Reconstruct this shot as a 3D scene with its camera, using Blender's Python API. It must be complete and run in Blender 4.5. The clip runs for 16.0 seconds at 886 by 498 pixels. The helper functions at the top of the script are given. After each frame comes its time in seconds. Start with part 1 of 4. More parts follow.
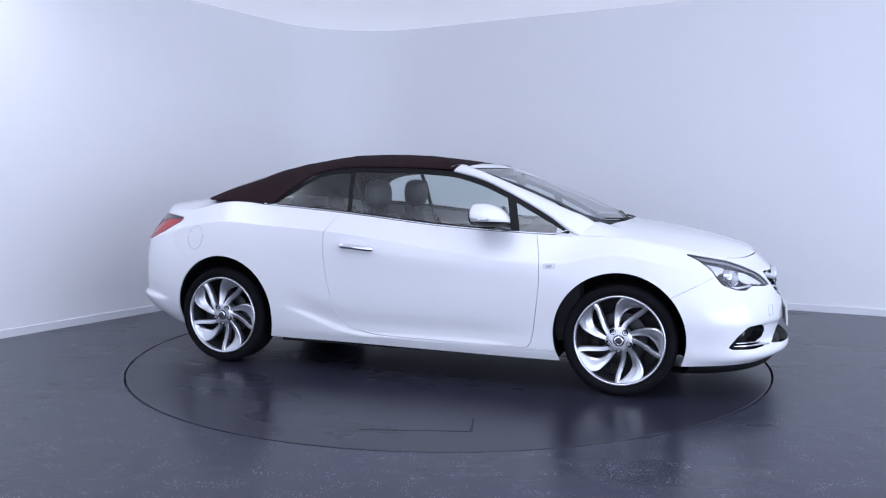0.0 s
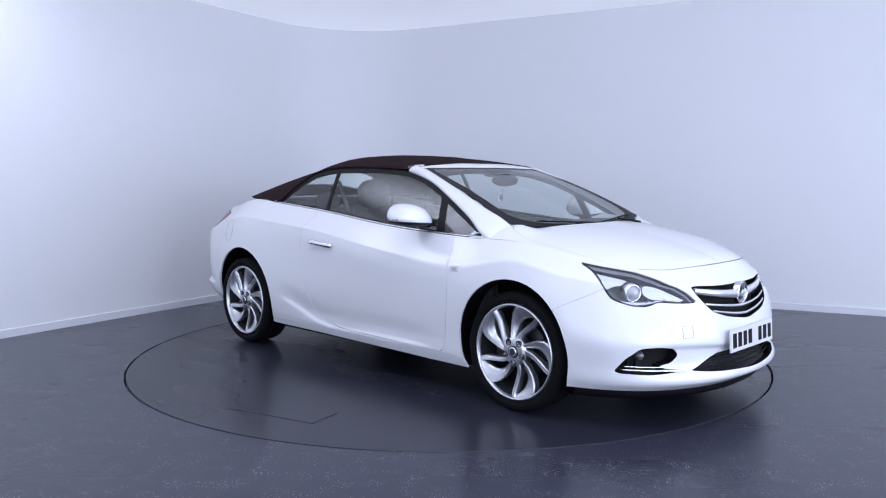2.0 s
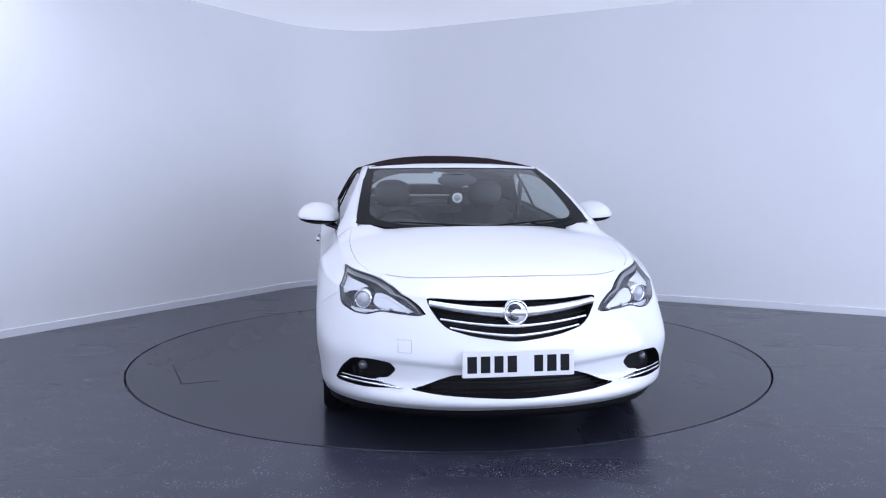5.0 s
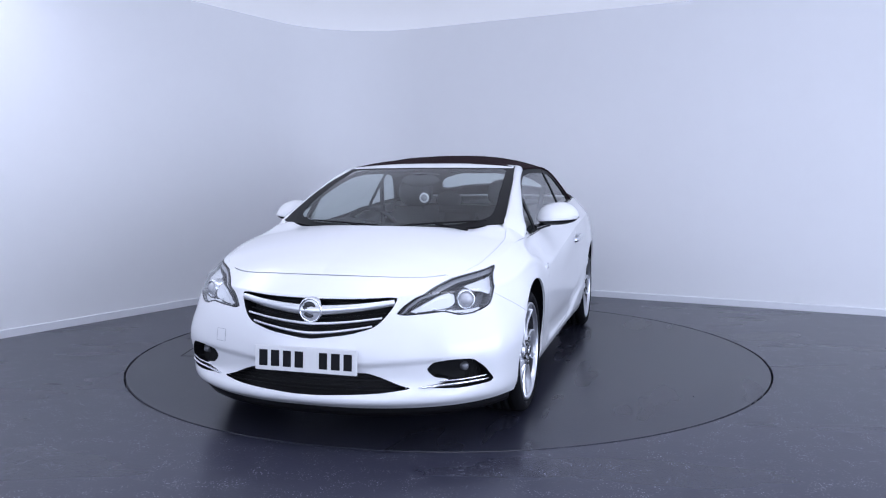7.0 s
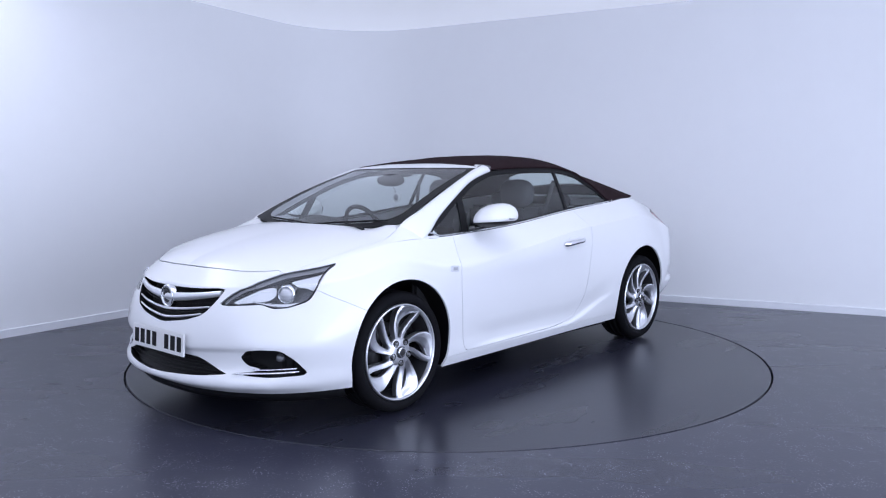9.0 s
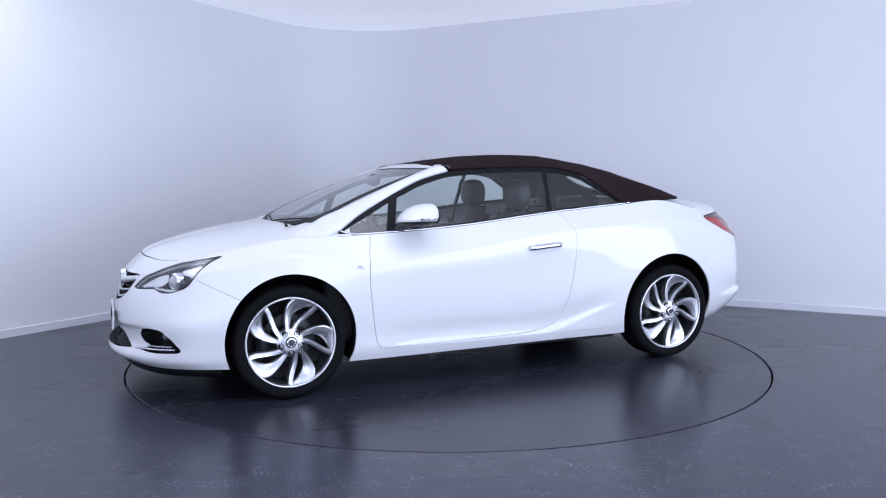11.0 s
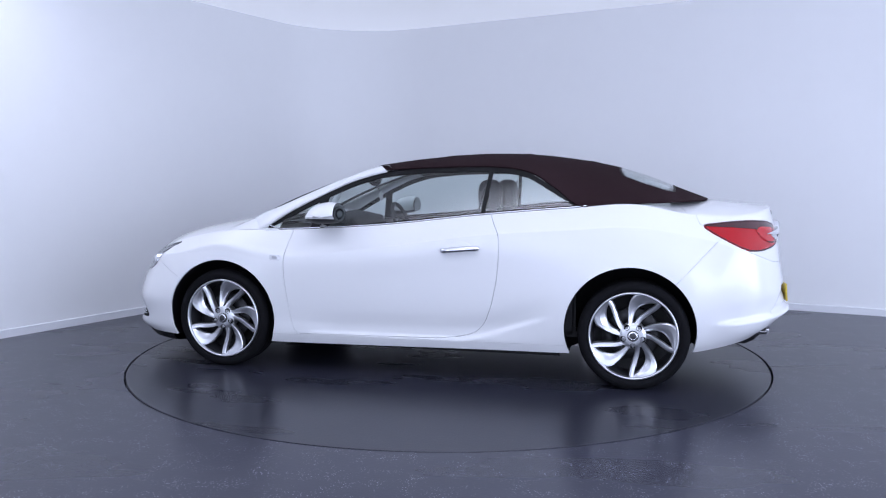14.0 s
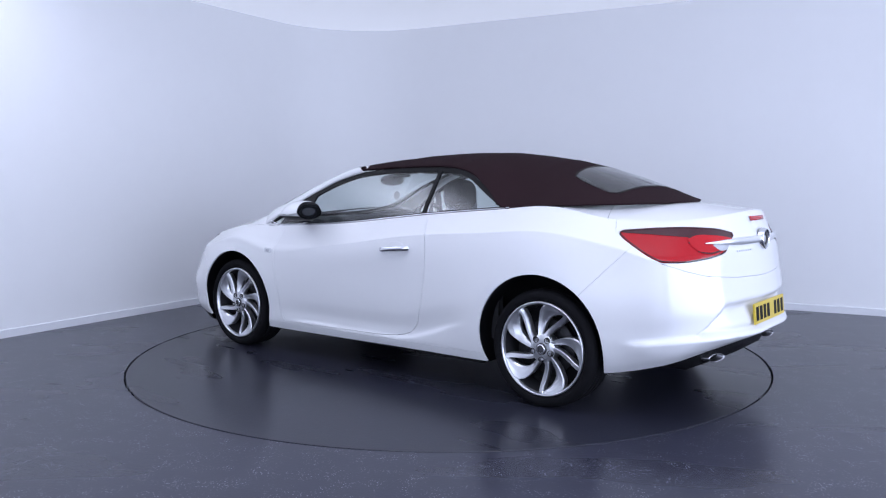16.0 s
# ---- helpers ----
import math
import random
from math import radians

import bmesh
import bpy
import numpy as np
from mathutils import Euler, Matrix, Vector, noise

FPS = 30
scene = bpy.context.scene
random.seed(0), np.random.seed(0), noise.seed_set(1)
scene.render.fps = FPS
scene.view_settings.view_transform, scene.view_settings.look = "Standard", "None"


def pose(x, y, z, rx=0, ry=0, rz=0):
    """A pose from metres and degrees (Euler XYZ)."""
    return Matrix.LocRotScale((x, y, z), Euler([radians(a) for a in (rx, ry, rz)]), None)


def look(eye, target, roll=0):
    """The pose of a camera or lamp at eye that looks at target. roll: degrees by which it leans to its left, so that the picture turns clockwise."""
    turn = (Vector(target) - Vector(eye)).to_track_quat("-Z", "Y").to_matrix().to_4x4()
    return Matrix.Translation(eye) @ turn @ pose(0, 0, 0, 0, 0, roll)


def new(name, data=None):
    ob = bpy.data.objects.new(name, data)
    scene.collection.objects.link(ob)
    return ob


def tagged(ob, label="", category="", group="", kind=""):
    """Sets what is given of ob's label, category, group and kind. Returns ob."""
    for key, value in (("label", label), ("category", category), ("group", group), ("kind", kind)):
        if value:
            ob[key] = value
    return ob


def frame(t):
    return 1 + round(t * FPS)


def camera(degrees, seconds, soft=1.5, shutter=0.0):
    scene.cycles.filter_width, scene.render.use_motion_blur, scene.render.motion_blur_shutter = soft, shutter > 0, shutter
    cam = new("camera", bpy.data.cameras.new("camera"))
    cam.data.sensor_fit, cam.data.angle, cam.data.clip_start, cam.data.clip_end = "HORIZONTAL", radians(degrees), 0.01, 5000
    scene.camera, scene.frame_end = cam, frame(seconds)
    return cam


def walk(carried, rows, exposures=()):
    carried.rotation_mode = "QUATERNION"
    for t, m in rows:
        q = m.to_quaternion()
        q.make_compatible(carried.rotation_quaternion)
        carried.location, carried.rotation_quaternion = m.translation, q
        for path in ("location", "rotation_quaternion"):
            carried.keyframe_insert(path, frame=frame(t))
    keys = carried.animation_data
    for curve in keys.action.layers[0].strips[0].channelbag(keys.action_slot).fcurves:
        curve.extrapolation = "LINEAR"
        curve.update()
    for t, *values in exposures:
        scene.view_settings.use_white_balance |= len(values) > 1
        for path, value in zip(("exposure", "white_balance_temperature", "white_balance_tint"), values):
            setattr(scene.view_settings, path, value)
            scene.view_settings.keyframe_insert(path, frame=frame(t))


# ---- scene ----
# ---- camera: stands still on a tripod ----
EYE = Vector((-0.034, -5.8075, 1.2589))
cam = camera(58.335, 16.0, soft=1.15)
SHOT = look(EYE, EYE + Vector((0, math.cos(radians(-5.0018)), math.sin(radians(-5.0018)))), roll=-0.087)
walk(cam, [(0.0, SHOT), (16.0, SHOT)], exposures=[(0.0, 0.17), (16.0, 0.17)])

# ---- light: closed studio, lit by added sources: glowing ceiling and panels, two unseen fill lamps ----
world = bpy.data.worlds.new("world")
scene.world = world
world.use_nodes = True
world.node_tree.nodes["Background"].inputs[0].default_value = (0.6, 0.7, 1.0, 1)
world.node_tree.nodes["Background"].inputs[1].default_value = 0.05
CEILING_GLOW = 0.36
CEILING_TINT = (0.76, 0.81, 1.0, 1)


def area_fill(name, x, y, z, w, h, power, facing):
    """A broad upright area lamp, added unseen behind the camera; it faces the turntable."""
    data = bpy.data.lights.new(name, "AREA")
    data.shape, data.size, data.size_y, data.energy, data.color = "RECTANGLE", w, h, power, (0.68, 0.76, 1.0)
    ob = new(name, data)
    ob.matrix_basis = look((x, y, z), (x + facing[0], y + facing[1], z))
    return ob


area_fill("unseen_fill", 5.25, -5.71, 1.35, 8.0, 2.5, 305, (-0.8588, 0.5123))
area_fill("unseen_fill", -2.23, -7.98, 1.35, 8.0, 2.5, 118, (0.4664, 0.8846))


# ---- materials ----
def node(nt, kind, **values):
    n = nt.nodes.new(kind)
    for key, value in values.items():
        if key in n.inputs:
            n.inputs[key].default_value = value
    return n


def base_material(name, colour, rough=0.5, metal=0.0, coat=0.0, spec=0.5):
    m = bpy.data.materials.new(name)
    m.use_nodes = True
    b = m.node_tree.nodes["Principled BSDF"]
    b.inputs["Base Color"].default_value = (*colour, 1)
    b.inputs["Roughness"].default_value = rough
    b.inputs["Metallic"].default_value = metal
    b.inputs["Coat Weight"].default_value = coat
    b.inputs["Coat Roughness"].default_value = 0.03
    b.inputs["Specular IOR Level"].default_value = spec
    return m


def noisy(m, scale=40.0, amount=0.15, bump=0.0, rough=0.0, detail=4.0, big=0.0, big_scale=1.2):
    """Mottles colour, roughness and relief of a material at two scales."""
    nt = m.node_tree
    b = nt.nodes["Principled BSDF"]
    tc = nt.nodes.new("ShaderNodeTexCoord")
    n1 = node(nt, "ShaderNodeTexNoise", Scale=scale, Detail=detail)
    nt.links.new(tc.outputs["Object"], n1.inputs["Vector"])
    colour = list(b.inputs["Base Color"].default_value)
    mix = nt.nodes.new("ShaderNodeMix")
    mix.data_type = "RGBA"
    mix.inputs[6].default_value = [min(1, c * (1 - amount)) for c in colour[:3]] + [1]
    mix.inputs[7].default_value = [min(1, c * (1 + amount)) for c in colour[:3]] + [1]
    nt.links.new(n1.outputs["Fac"], mix.inputs[0])
    out = mix.outputs[2]
    if big:
        n2 = node(nt, "ShaderNodeTexNoise", Scale=big_scale, Detail=3.0)
        nt.links.new(tc.outputs["Object"], n2.inputs["Vector"])
        mul = nt.nodes.new("ShaderNodeMix")
        mul.data_type = "RGBA"
        mul.blend_type = "MULTIPLY"
        mul.inputs[0].default_value = 1.0
        ramp = nt.nodes.new("ShaderNodeMapRange")
        ramp.inputs[3].default_value = 1 - big
        ramp.inputs[4].default_value = 1 + big
        nt.links.new(n2.outputs["Fac"], ramp.inputs[0])
        nt.links.new(out, mul.inputs[6])
        nt.links.new(ramp.outputs[0], mul.inputs[7])
        out = mul.outputs[2]
    nt.links.new(out, b.inputs["Base Color"])
    if rough:
        rr = nt.nodes.new("ShaderNodeMapRange")
        base = b.inputs["Roughness"].default_value
        rr.inputs[1].default_value, rr.inputs[2].default_value = 0.3, 0.7
        rr.inputs[3].default_value, rr.inputs[4].default_value = max(0, base - rough), base + rough
        nt.links.new(n1.outputs["Fac"], rr.inputs[0])
        nt.links.new(rr.outputs[0], b.inputs["Roughness"])
    if bump:
        bp = nt.nodes.new("ShaderNodeBump")
        bp.inputs["Strength"].default_value = bump
        bp.inputs["Distance"].default_value = 0.004
        nt.links.new(n1.outputs["Fac"], bp.inputs["Height"])
        nt.links.new(bp.outputs[0], b.inputs["Normal"])
    return m


def floor_material(name, colour, speck):
    """Dark glossy vinyl with pale flecks, drag marks and smears."""
    m = base_material(name, colour, 0.3, spec=0.32)
    nt = m.node_tree
    b = nt.nodes["Principled BSDF"]
    tc = nt.nodes.new("ShaderNodeTexCoord")
    vor = node(nt, "ShaderNodeTexVoronoi", Scale=85.0)
    nt.links.new(tc.outputs["Object"], vor.inputs["Vector"])
    fleck = nt.nodes.new("ShaderNodeMapRange")
    fleck.inputs[1].default_value, fleck.inputs[2].default_value = 0.16, 0.28
    fleck.inputs[3].default_value, fleck.inputs[4].default_value = speck, 0.0
    nt.links.new(vor.outputs["Distance"], fleck.inputs[0])
    patch = node(nt, "ShaderNodeTexNoise", Scale=9.0, Detail=3.0)
    nt.links.new(tc.outputs["Object"], patch.inputs["Vector"])
    keep = nt.nodes.new("ShaderNodeMapRange")
    keep.inputs[1].default_value, keep.inputs[2].default_value = 0.45, 0.65
    nt.links.new(patch.outputs["Fac"], keep.inputs[0])
    both = nt.nodes.new("ShaderNodeMath")
    both.operation = "MULTIPLY"
    nt.links.new(fleck.outputs[0], both.inputs[0])
    nt.links.new(keep.outputs[0], both.inputs[1])
    stretch = nt.nodes.new("ShaderNodeMapping")
    stretch.inputs["Scale"].default_value = (0.5, 1.6, 1.0)
    stretch.inputs["Rotation"].default_value = (0, 0, 0.35)
    nt.links.new(tc.outputs["Object"], stretch.inputs["Vector"])
    smear = node(nt, "ShaderNodeTexNoise", Scale=1.3, Detail=3.0, Roughness=0.5)
    nt.links.new(stretch.outputs[0], smear.inputs["Vector"])
    tone = nt.nodes.new("ShaderNodeValToRGB")
    tone.color_ramp.elements[0].position, tone.color_ramp.elements[1].position = 0.3, 0.75
    tone.color_ramp.elements[0].color = (*[c * 0.92 for c in colour], 1)
    tone.color_ramp.elements[1].color = (*[c * 1.06 for c in colour], 1)
    nt.links.new(smear.outputs["Fac"], tone.inputs[0])
    mix = nt.nodes.new("ShaderNodeMix")
    mix.data_type = "RGBA"
    mix.inputs[7].default_value = (0.42, 0.43, 0.5, 1)
    nt.links.new(both.outputs[0], mix.inputs[0])
    nt.links.new(tone.outputs[0], mix.inputs[6])
    nt.links.new(mix.outputs[2], b.inputs["Base Color"])
    gloss = nt.nodes.new("ShaderNodeMapRange")
    gloss.inputs[3].default_value, gloss.inputs[4].default_value = 0.255, 0.30
    nt.links.new(smear.outputs["Fac"], gloss.inputs[0])
    nt.links.new(gloss.outputs[0], b.inputs["Roughness"])
    bp = nt.nodes.new("ShaderNodeBump")
    bp.inputs["Strength"].default_value, bp.inputs["Distance"].default_value = 0.12, 0.003
    fine = node(nt, "ShaderNodeTexNoise", Scale=60.0, Detail=2.0)
    nt.links.new(tc.outputs["Object"], fine.inputs["Vector"])
    nt.links.new(fine.outputs["Fac"], bp.inputs["Height"])
    nt.links.new(bp.outputs[0], b.inputs["Normal"])
    return m


WALL = noisy(base_material("wall_paint", (0.82, 0.825, 0.84), 0.55), 6.0, 0.012, bump=0.05, big=0.012)
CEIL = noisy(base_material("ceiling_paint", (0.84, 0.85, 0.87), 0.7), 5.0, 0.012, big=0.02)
# emission added to the ceiling paint as soft fill for the whole studio
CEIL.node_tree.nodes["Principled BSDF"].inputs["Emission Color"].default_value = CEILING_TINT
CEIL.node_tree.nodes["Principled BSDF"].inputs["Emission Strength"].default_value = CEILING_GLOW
SKIRT = noisy(base_material("skirting_paint", (0.74, 0.75, 0.78), 0.35), 14.0, 0.03)
FLOOR = floor_material("floor_vinyl", (0.033, 0.034, 0.052), 0.85)
# disc colour set below the floor's to deepen the shade under the car
DISC = floor_material("turntable_vinyl", (0.023, 0.024, 0.036), 0.10)
PIT = base_material("pit_black", (0.01, 0.01, 0.012), 0.8)


# ---- mesh helpers ----
def mesh_object(name, bm, material, parent=None, smooth=False):
    me = bpy.data.meshes.new(name)
    bm.to_mesh(me)
    bm.free()
    ob = new(name, me)
    for m in (material if isinstance(material, (list, tuple)) else [material]):
        me.materials.append(m)
    if smooth:
        me.shade_smooth()
    if parent:
        ob.parent = parent
    return ob


def part(name, bm, material, parent, label="", smooth=True):
    ob = mesh_object(name, bm, material, parent, smooth)
    return tagged(ob, label) if label else ob


def box(bm, x0, y0, z0, x1, y1, z1, bevel=0.0, m=None):
    made = bmesh.ops.create_cube(bm, size=1.0)["verts"]
    for v in made:
        v.co = Vector(((x0 + x1) / 2 + v.co.x * (x1 - x0), (y0 + y1) / 2 + v.co.y * (y1 - y0), (z0 + z1) / 2 + v.co.z * (z1 - z0)))
    if bevel:
        edges = list({e for v in made for e in v.link_edges})
        made = bmesh.ops.bevel(bm, geom=edges, offset=bevel, segments=2, affect="EDGES")["verts"]
    if m:
        bmesh.ops.transform(bm, matrix=m, verts=list(set(made)))
    return bm


def strip(bm, rows, closed=False):
    """Faces between rows of points of equal length."""
    grid = [[bm.verts.new(p) for p in row] for row in rows]
    for a, b in zip(grid, grid[1:]):
        n = len(a)
        for i in range(n if closed else n - 1):
            bm.faces.new((a[i], a[(i + 1) % n], b[(i + 1) % n], b[i]))
    return grid


# ---- room: two straight walls that meet in a rounded corner, closed behind the camera ----
CEILING_Z = 3.025
CORNER = Vector((-1.313, 4.221))
DIR_L = Vector((-0.5123, -0.8588))
DIR_R = Vector((0.8846, -0.4664))


def corner_path(radius, steps=24):
    """The plan of the two walls, from the left end over the rounded corner to the right end."""
    cosa = DIR_L.dot(DIR_R)
    half = math.acos(cosa) / 2
    tang = radius / math.tan(half)
    a, b = CORNER + DIR_L * tang, CORNER + DIR_R * tang
    mid = CORNER + (DIR_L + DIR_R).normalized() * (radius / math.sin(half))
    out = [CORNER + DIR_L * 11.5, a]
    for i in range(1, steps):
        w = (a - mid).lerp(b - mid, i / steps).normalized() * radius
        out.append(mid + w)
    return out + [b, CORNER + DIR_R * 11.0]


def offset_path(path, d):
    out = []
    for i, p in enumerate(path):
        a = path[max(0, i - 1)]
        b = path[min(len(path) - 1, i + 1)]
        t = (b - a).normalized()
        out.append(p + Vector((t.y, -t.x)) * d)
    return out


PLAN = corner_path(1.15)


def solid_strip(name, path, d_in, d_out, z0, z1, material, kind="structure", label="", bevel=0.0):
    bm = bmesh.new()
    inner, outer = offset_path(path, d_in), offset_path(path, d_out)
    rows = [[(*p, z0) for p in outer], [(*p, z0) for p in inner], [(*p, z1 - bevel) for p in inner]]
    if bevel:
        rows.append([(*p, z1) for p in offset_path(path, d_in - bevel)])
    rows += [[(*p, z1) for p in outer], [(*p, z0) for p in outer]]
    strip(bm, rows)
    bmesh.ops.remove_doubles(bm, verts=bm.verts, dist=1e-5)
    bmesh.ops.recalc_face_normals(bm, faces=bm.faces)
    ob = mesh_object(name, bm, material)
    ob.data.shade_smooth()
    ob.data.set_sharp_from_angle(angle=radians(30))
    return tagged(ob, label, kind=kind)


solid_strip("wall_north", PLAN, 0.0, -0.15, 0.0, CEILING_Z, WALL, label="smooth white painted studio wall with rounded corner")
solid_strip("baseboard", PLAN, 0.014, 0.001, 0.0, 0.068, SKIRT, label="low white skirting board along the wall", bevel=0.006)
# unseen walls, added to close the room and bounce its light
BACK_PATH = [PLAN[-1], CORNER + DIR_L * 11.5 + DIR_R * 11.0, PLAN[0]]
solid_strip("wall_south", BACK_PATH, 0.0, -0.15, 0.0, CEILING_Z, WALL, label="unseen plain white wall added to close the room behind the camera")

DISC_R, GAP = 2.222, 0.013
bm = bmesh.new()
ring_in = [(math.cos(a) * (DISC_R + GAP), math.sin(a) * (DISC_R + GAP)) for a in np.linspace(0, 2 * math.pi, 181)[:-1]]
ring_out = [(math.cos(a) * 19.0, math.sin(a) * 19.0) for a in np.linspace(0, 2 * math.pi, 181)[:-1]]
strip(bm, [[(*p, -0.05) for p in ring_in], [(*p, 0.0) for p in ring_in], [(*p, 0.0) for p in ring_out]], closed=True)
bmesh.ops.recalc_face_normals(bm, faces=bm.faces)
tagged(mesh_object("floor", bm, FLOOR), "dark blue-grey flecked glossy vinyl floor", kind="structure")
bm = bmesh.new()
bmesh.ops.create_circle(bm, cap_ends=True, segments=96, radius=DISC_R + GAP + 0.02, matrix=Matrix.Translation((0, 0, -0.05)))
tagged(mesh_object("floor_pit", bm, PIT), "black pit under the turntable", kind="structure")
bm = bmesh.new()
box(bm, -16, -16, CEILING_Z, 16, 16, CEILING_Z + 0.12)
tagged(mesh_object("ceiling", bm, CEIL), "white studio ceiling with an added soft glow", kind="structure")


def glow_panel(x, y, w, d, glow):
    """An unseen glowing panel added under the ceiling, brightest in its middle."""
    m = base_material("panel_emitter", (0.8, 0.8, 0.82), 0.7)
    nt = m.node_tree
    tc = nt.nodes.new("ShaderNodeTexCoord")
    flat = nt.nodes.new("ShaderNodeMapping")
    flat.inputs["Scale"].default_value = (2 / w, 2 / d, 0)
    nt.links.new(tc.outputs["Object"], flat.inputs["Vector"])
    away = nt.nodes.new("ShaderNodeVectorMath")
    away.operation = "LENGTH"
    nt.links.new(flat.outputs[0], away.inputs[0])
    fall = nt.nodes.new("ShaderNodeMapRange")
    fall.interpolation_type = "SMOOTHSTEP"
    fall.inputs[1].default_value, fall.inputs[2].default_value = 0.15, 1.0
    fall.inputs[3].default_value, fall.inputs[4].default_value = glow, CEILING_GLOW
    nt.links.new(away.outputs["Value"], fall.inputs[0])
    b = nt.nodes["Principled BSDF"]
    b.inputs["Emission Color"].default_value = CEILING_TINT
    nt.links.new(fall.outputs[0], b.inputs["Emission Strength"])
    ob = mesh_object("glow_panel", box(bmesh.new(), -w / 2, -d / 2, -0.02, w / 2, d / 2, 0.0), m)
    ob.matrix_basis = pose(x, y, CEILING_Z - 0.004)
    return tagged(ob, "unseen glowing panel added under the ceiling", kind="structure")


# stands for the soft overhead light that the car windows reflect
glow_panel(0.1, -2.6, 5.4, 1.9, 3.9)
# added only to brighten the left wall
glow_panel(-3.0, -0.6, 1.8, 2.8, 4.4)


# ---- turntable ----
turntable = tagged(new("turntable"), "round dark vinyl turntable flush with the floor", "turntable")
bm = bmesh.new()
rim = [(math.cos(a) * DISC_R, math.sin(a) * DISC_R) for a in np.linspace(0, 2 * math.pi, 181)[:-1]]
grid = strip(bm, [[(*p, -0.04) for p in rim], [(*p, -0.003) for p in rim], [(p[0] * 0.9985, p[1] * 0.9985, 0.0) for p in rim]], closed=True)
bm.faces.new(grid[-1])
bmesh.ops.recalc_face_normals(bm, faces=bm.faces)
part("disc", bm, DISC, turntable, smooth=False)
# the seams of a small access hatch in the disc
SEAM = base_material("seam_black", (0.02, 0.02, 0.024), 0.6)


def seam(x0, y0, x1, y1, w):
    bm = bmesh.new()
    a, b = Vector((x0, y0)), Vector((x1, y1))
    n = (b - a).normalized().orthogonal() * w / 2
    quad = [a - n, b - n * 0.7, b + n * 0.7, a + n]
    top = [bm.verts.new((*q, 0.0015)) for q in quad]
    low = [bm.verts.new((*q, -0.002)) for q in quad]
    bm.faces.new(top)
    for i in range(4):
        bm.faces.new((top[i], low[i], low[(i + 1) % 4], top[(i + 1) % 4]))
    bmesh.ops.recalc_face_normals(bm, faces=bm.faces)
    part("hatch_seam", bm, SEAM, turntable, "thin dark seam of a floor hatch", smooth=False)


seam(0.745, -1.775, 0.20, -1.93, 0.011)
seam(0.745, -1.775, 0.69, -1.56, 0.013)

# ---- car materials ----
PAINT = base_material("white_car_paint", (0.755, 0.76, 0.775), 0.32, coat=0.7, spec=0.4)
noisy(PAINT, 350.0, 0.01, big=0.008, big_scale=2.0)
BLACK_PLASTIC = noisy(base_material("black_plastic", (0.006, 0.006, 0.007), 0.5, spec=0.2), 300.0, 0.3, bump=0.1, rough=0.08)
GLOSS_BLACK = base_material("gloss_black", (0.010, 0.010, 0.013), 0.12, coat=0.6)
FABRIC = noisy(base_material("brown_roof_fabric", (0.023, 0.0120, 0.0145), 0.95, spec=0.08), 420.0, 0.35, bump=0.5, big=0.10, big_scale=3.0)
RUBBER = noisy(base_material("tyre_rubber", (0.007, 0.007, 0.0085), 0.8, spec=0.08), 90.0, 0.25, bump=0.12, rough=0.1)
ALLOY = noisy(base_material("silver_alloy", (0.68, 0.69, 0.72), 0.30, metal=0.93), 40.0, 0.05)
ALLOY_DARK = noisy(base_material("grey_alloy", (0.060, 0.060, 0.066), 0.4, metal=0.6), 120.0, 0.1)
# base colour kept very dark to hold the shade behind the spokes
STEEL = noisy(base_material("shaded_brake_steel", (0.04, 0.04, 0.043), 0.5, metal=0.7), 80.0, 0.2)
CHROME = base_material("chrome", (0.80, 0.81, 0.84), 0.09, metal=1.0)
SATIN_CHROME = noisy(base_material("satin_chrome", (0.80, 0.81, 0.84), 0.28, metal=0.75), 60.0, 0.03)
RED_LENS = base_material("red_lamp_lens", (0.40, 0.003, 0.010), 0.15, coat=0.25, spec=0.3)
RED_DARK = base_material("dark_red_lens", (0.045, 0.003, 0.008), 0.12, coat=0.4)
RED_BRIGHT = base_material("bright_red_lens", (0.45, 0.004, 0.011), 0.15, coat=0.25, spec=0.3)
CLEAR_GREY = base_material("pale_grey_lens", (0.42, 0.43, 0.46), 0.12, coat=1.0)
LAMP_GREY = noisy(base_material("lamp_housing_grey", (0.16, 0.165, 0.18), 0.25, metal=0.35), 30.0, 0.1)
LAMP_BEZEL = noisy(base_material("lamp_bezel_grey", (0.34, 0.345, 0.37), 0.3, metal=0.3), 30.0, 0.08)
LAMP_SILVER = base_material("lamp_reflector", (0.80, 0.81, 0.84), 0.2, metal=0.25)
TRIM = noisy(base_material("cabin_trim", (0.022, 0.022, 0.025), 0.7), 150.0, 0.25, bump=0.2)
SEAT = noisy(base_material("seat_leather", (0.038, 0.038, 0.042), 0.5), 25.0, 0.05)
PLATE_WHITE = noisy(base_material("plate_white", (0.72, 0.72, 0.72), 0.35), 90.0, 0.03)
PLATE_YELLOW = noisy(base_material("plate_yellow", (0.62, 0.46, 0.05), 0.35), 90.0, 0.03)
# near-black tint, far darker than plain mirror glass
MIRROR_GLASS = base_material("dark_mirror", (0.05, 0.055, 0.065), 0.04, metal=1.0)
EXHAUST = base_material("exhaust_steel", (0.34, 0.34, 0.36), 0.28, metal=1.0)
INK = base_material("plate_black", (0.006, 0.006, 0.008), 0.6, spec=0.2)
GREY_PRINT = base_material("grey_print", (0.30, 0.30, 0.32), 0.3, metal=0.6)


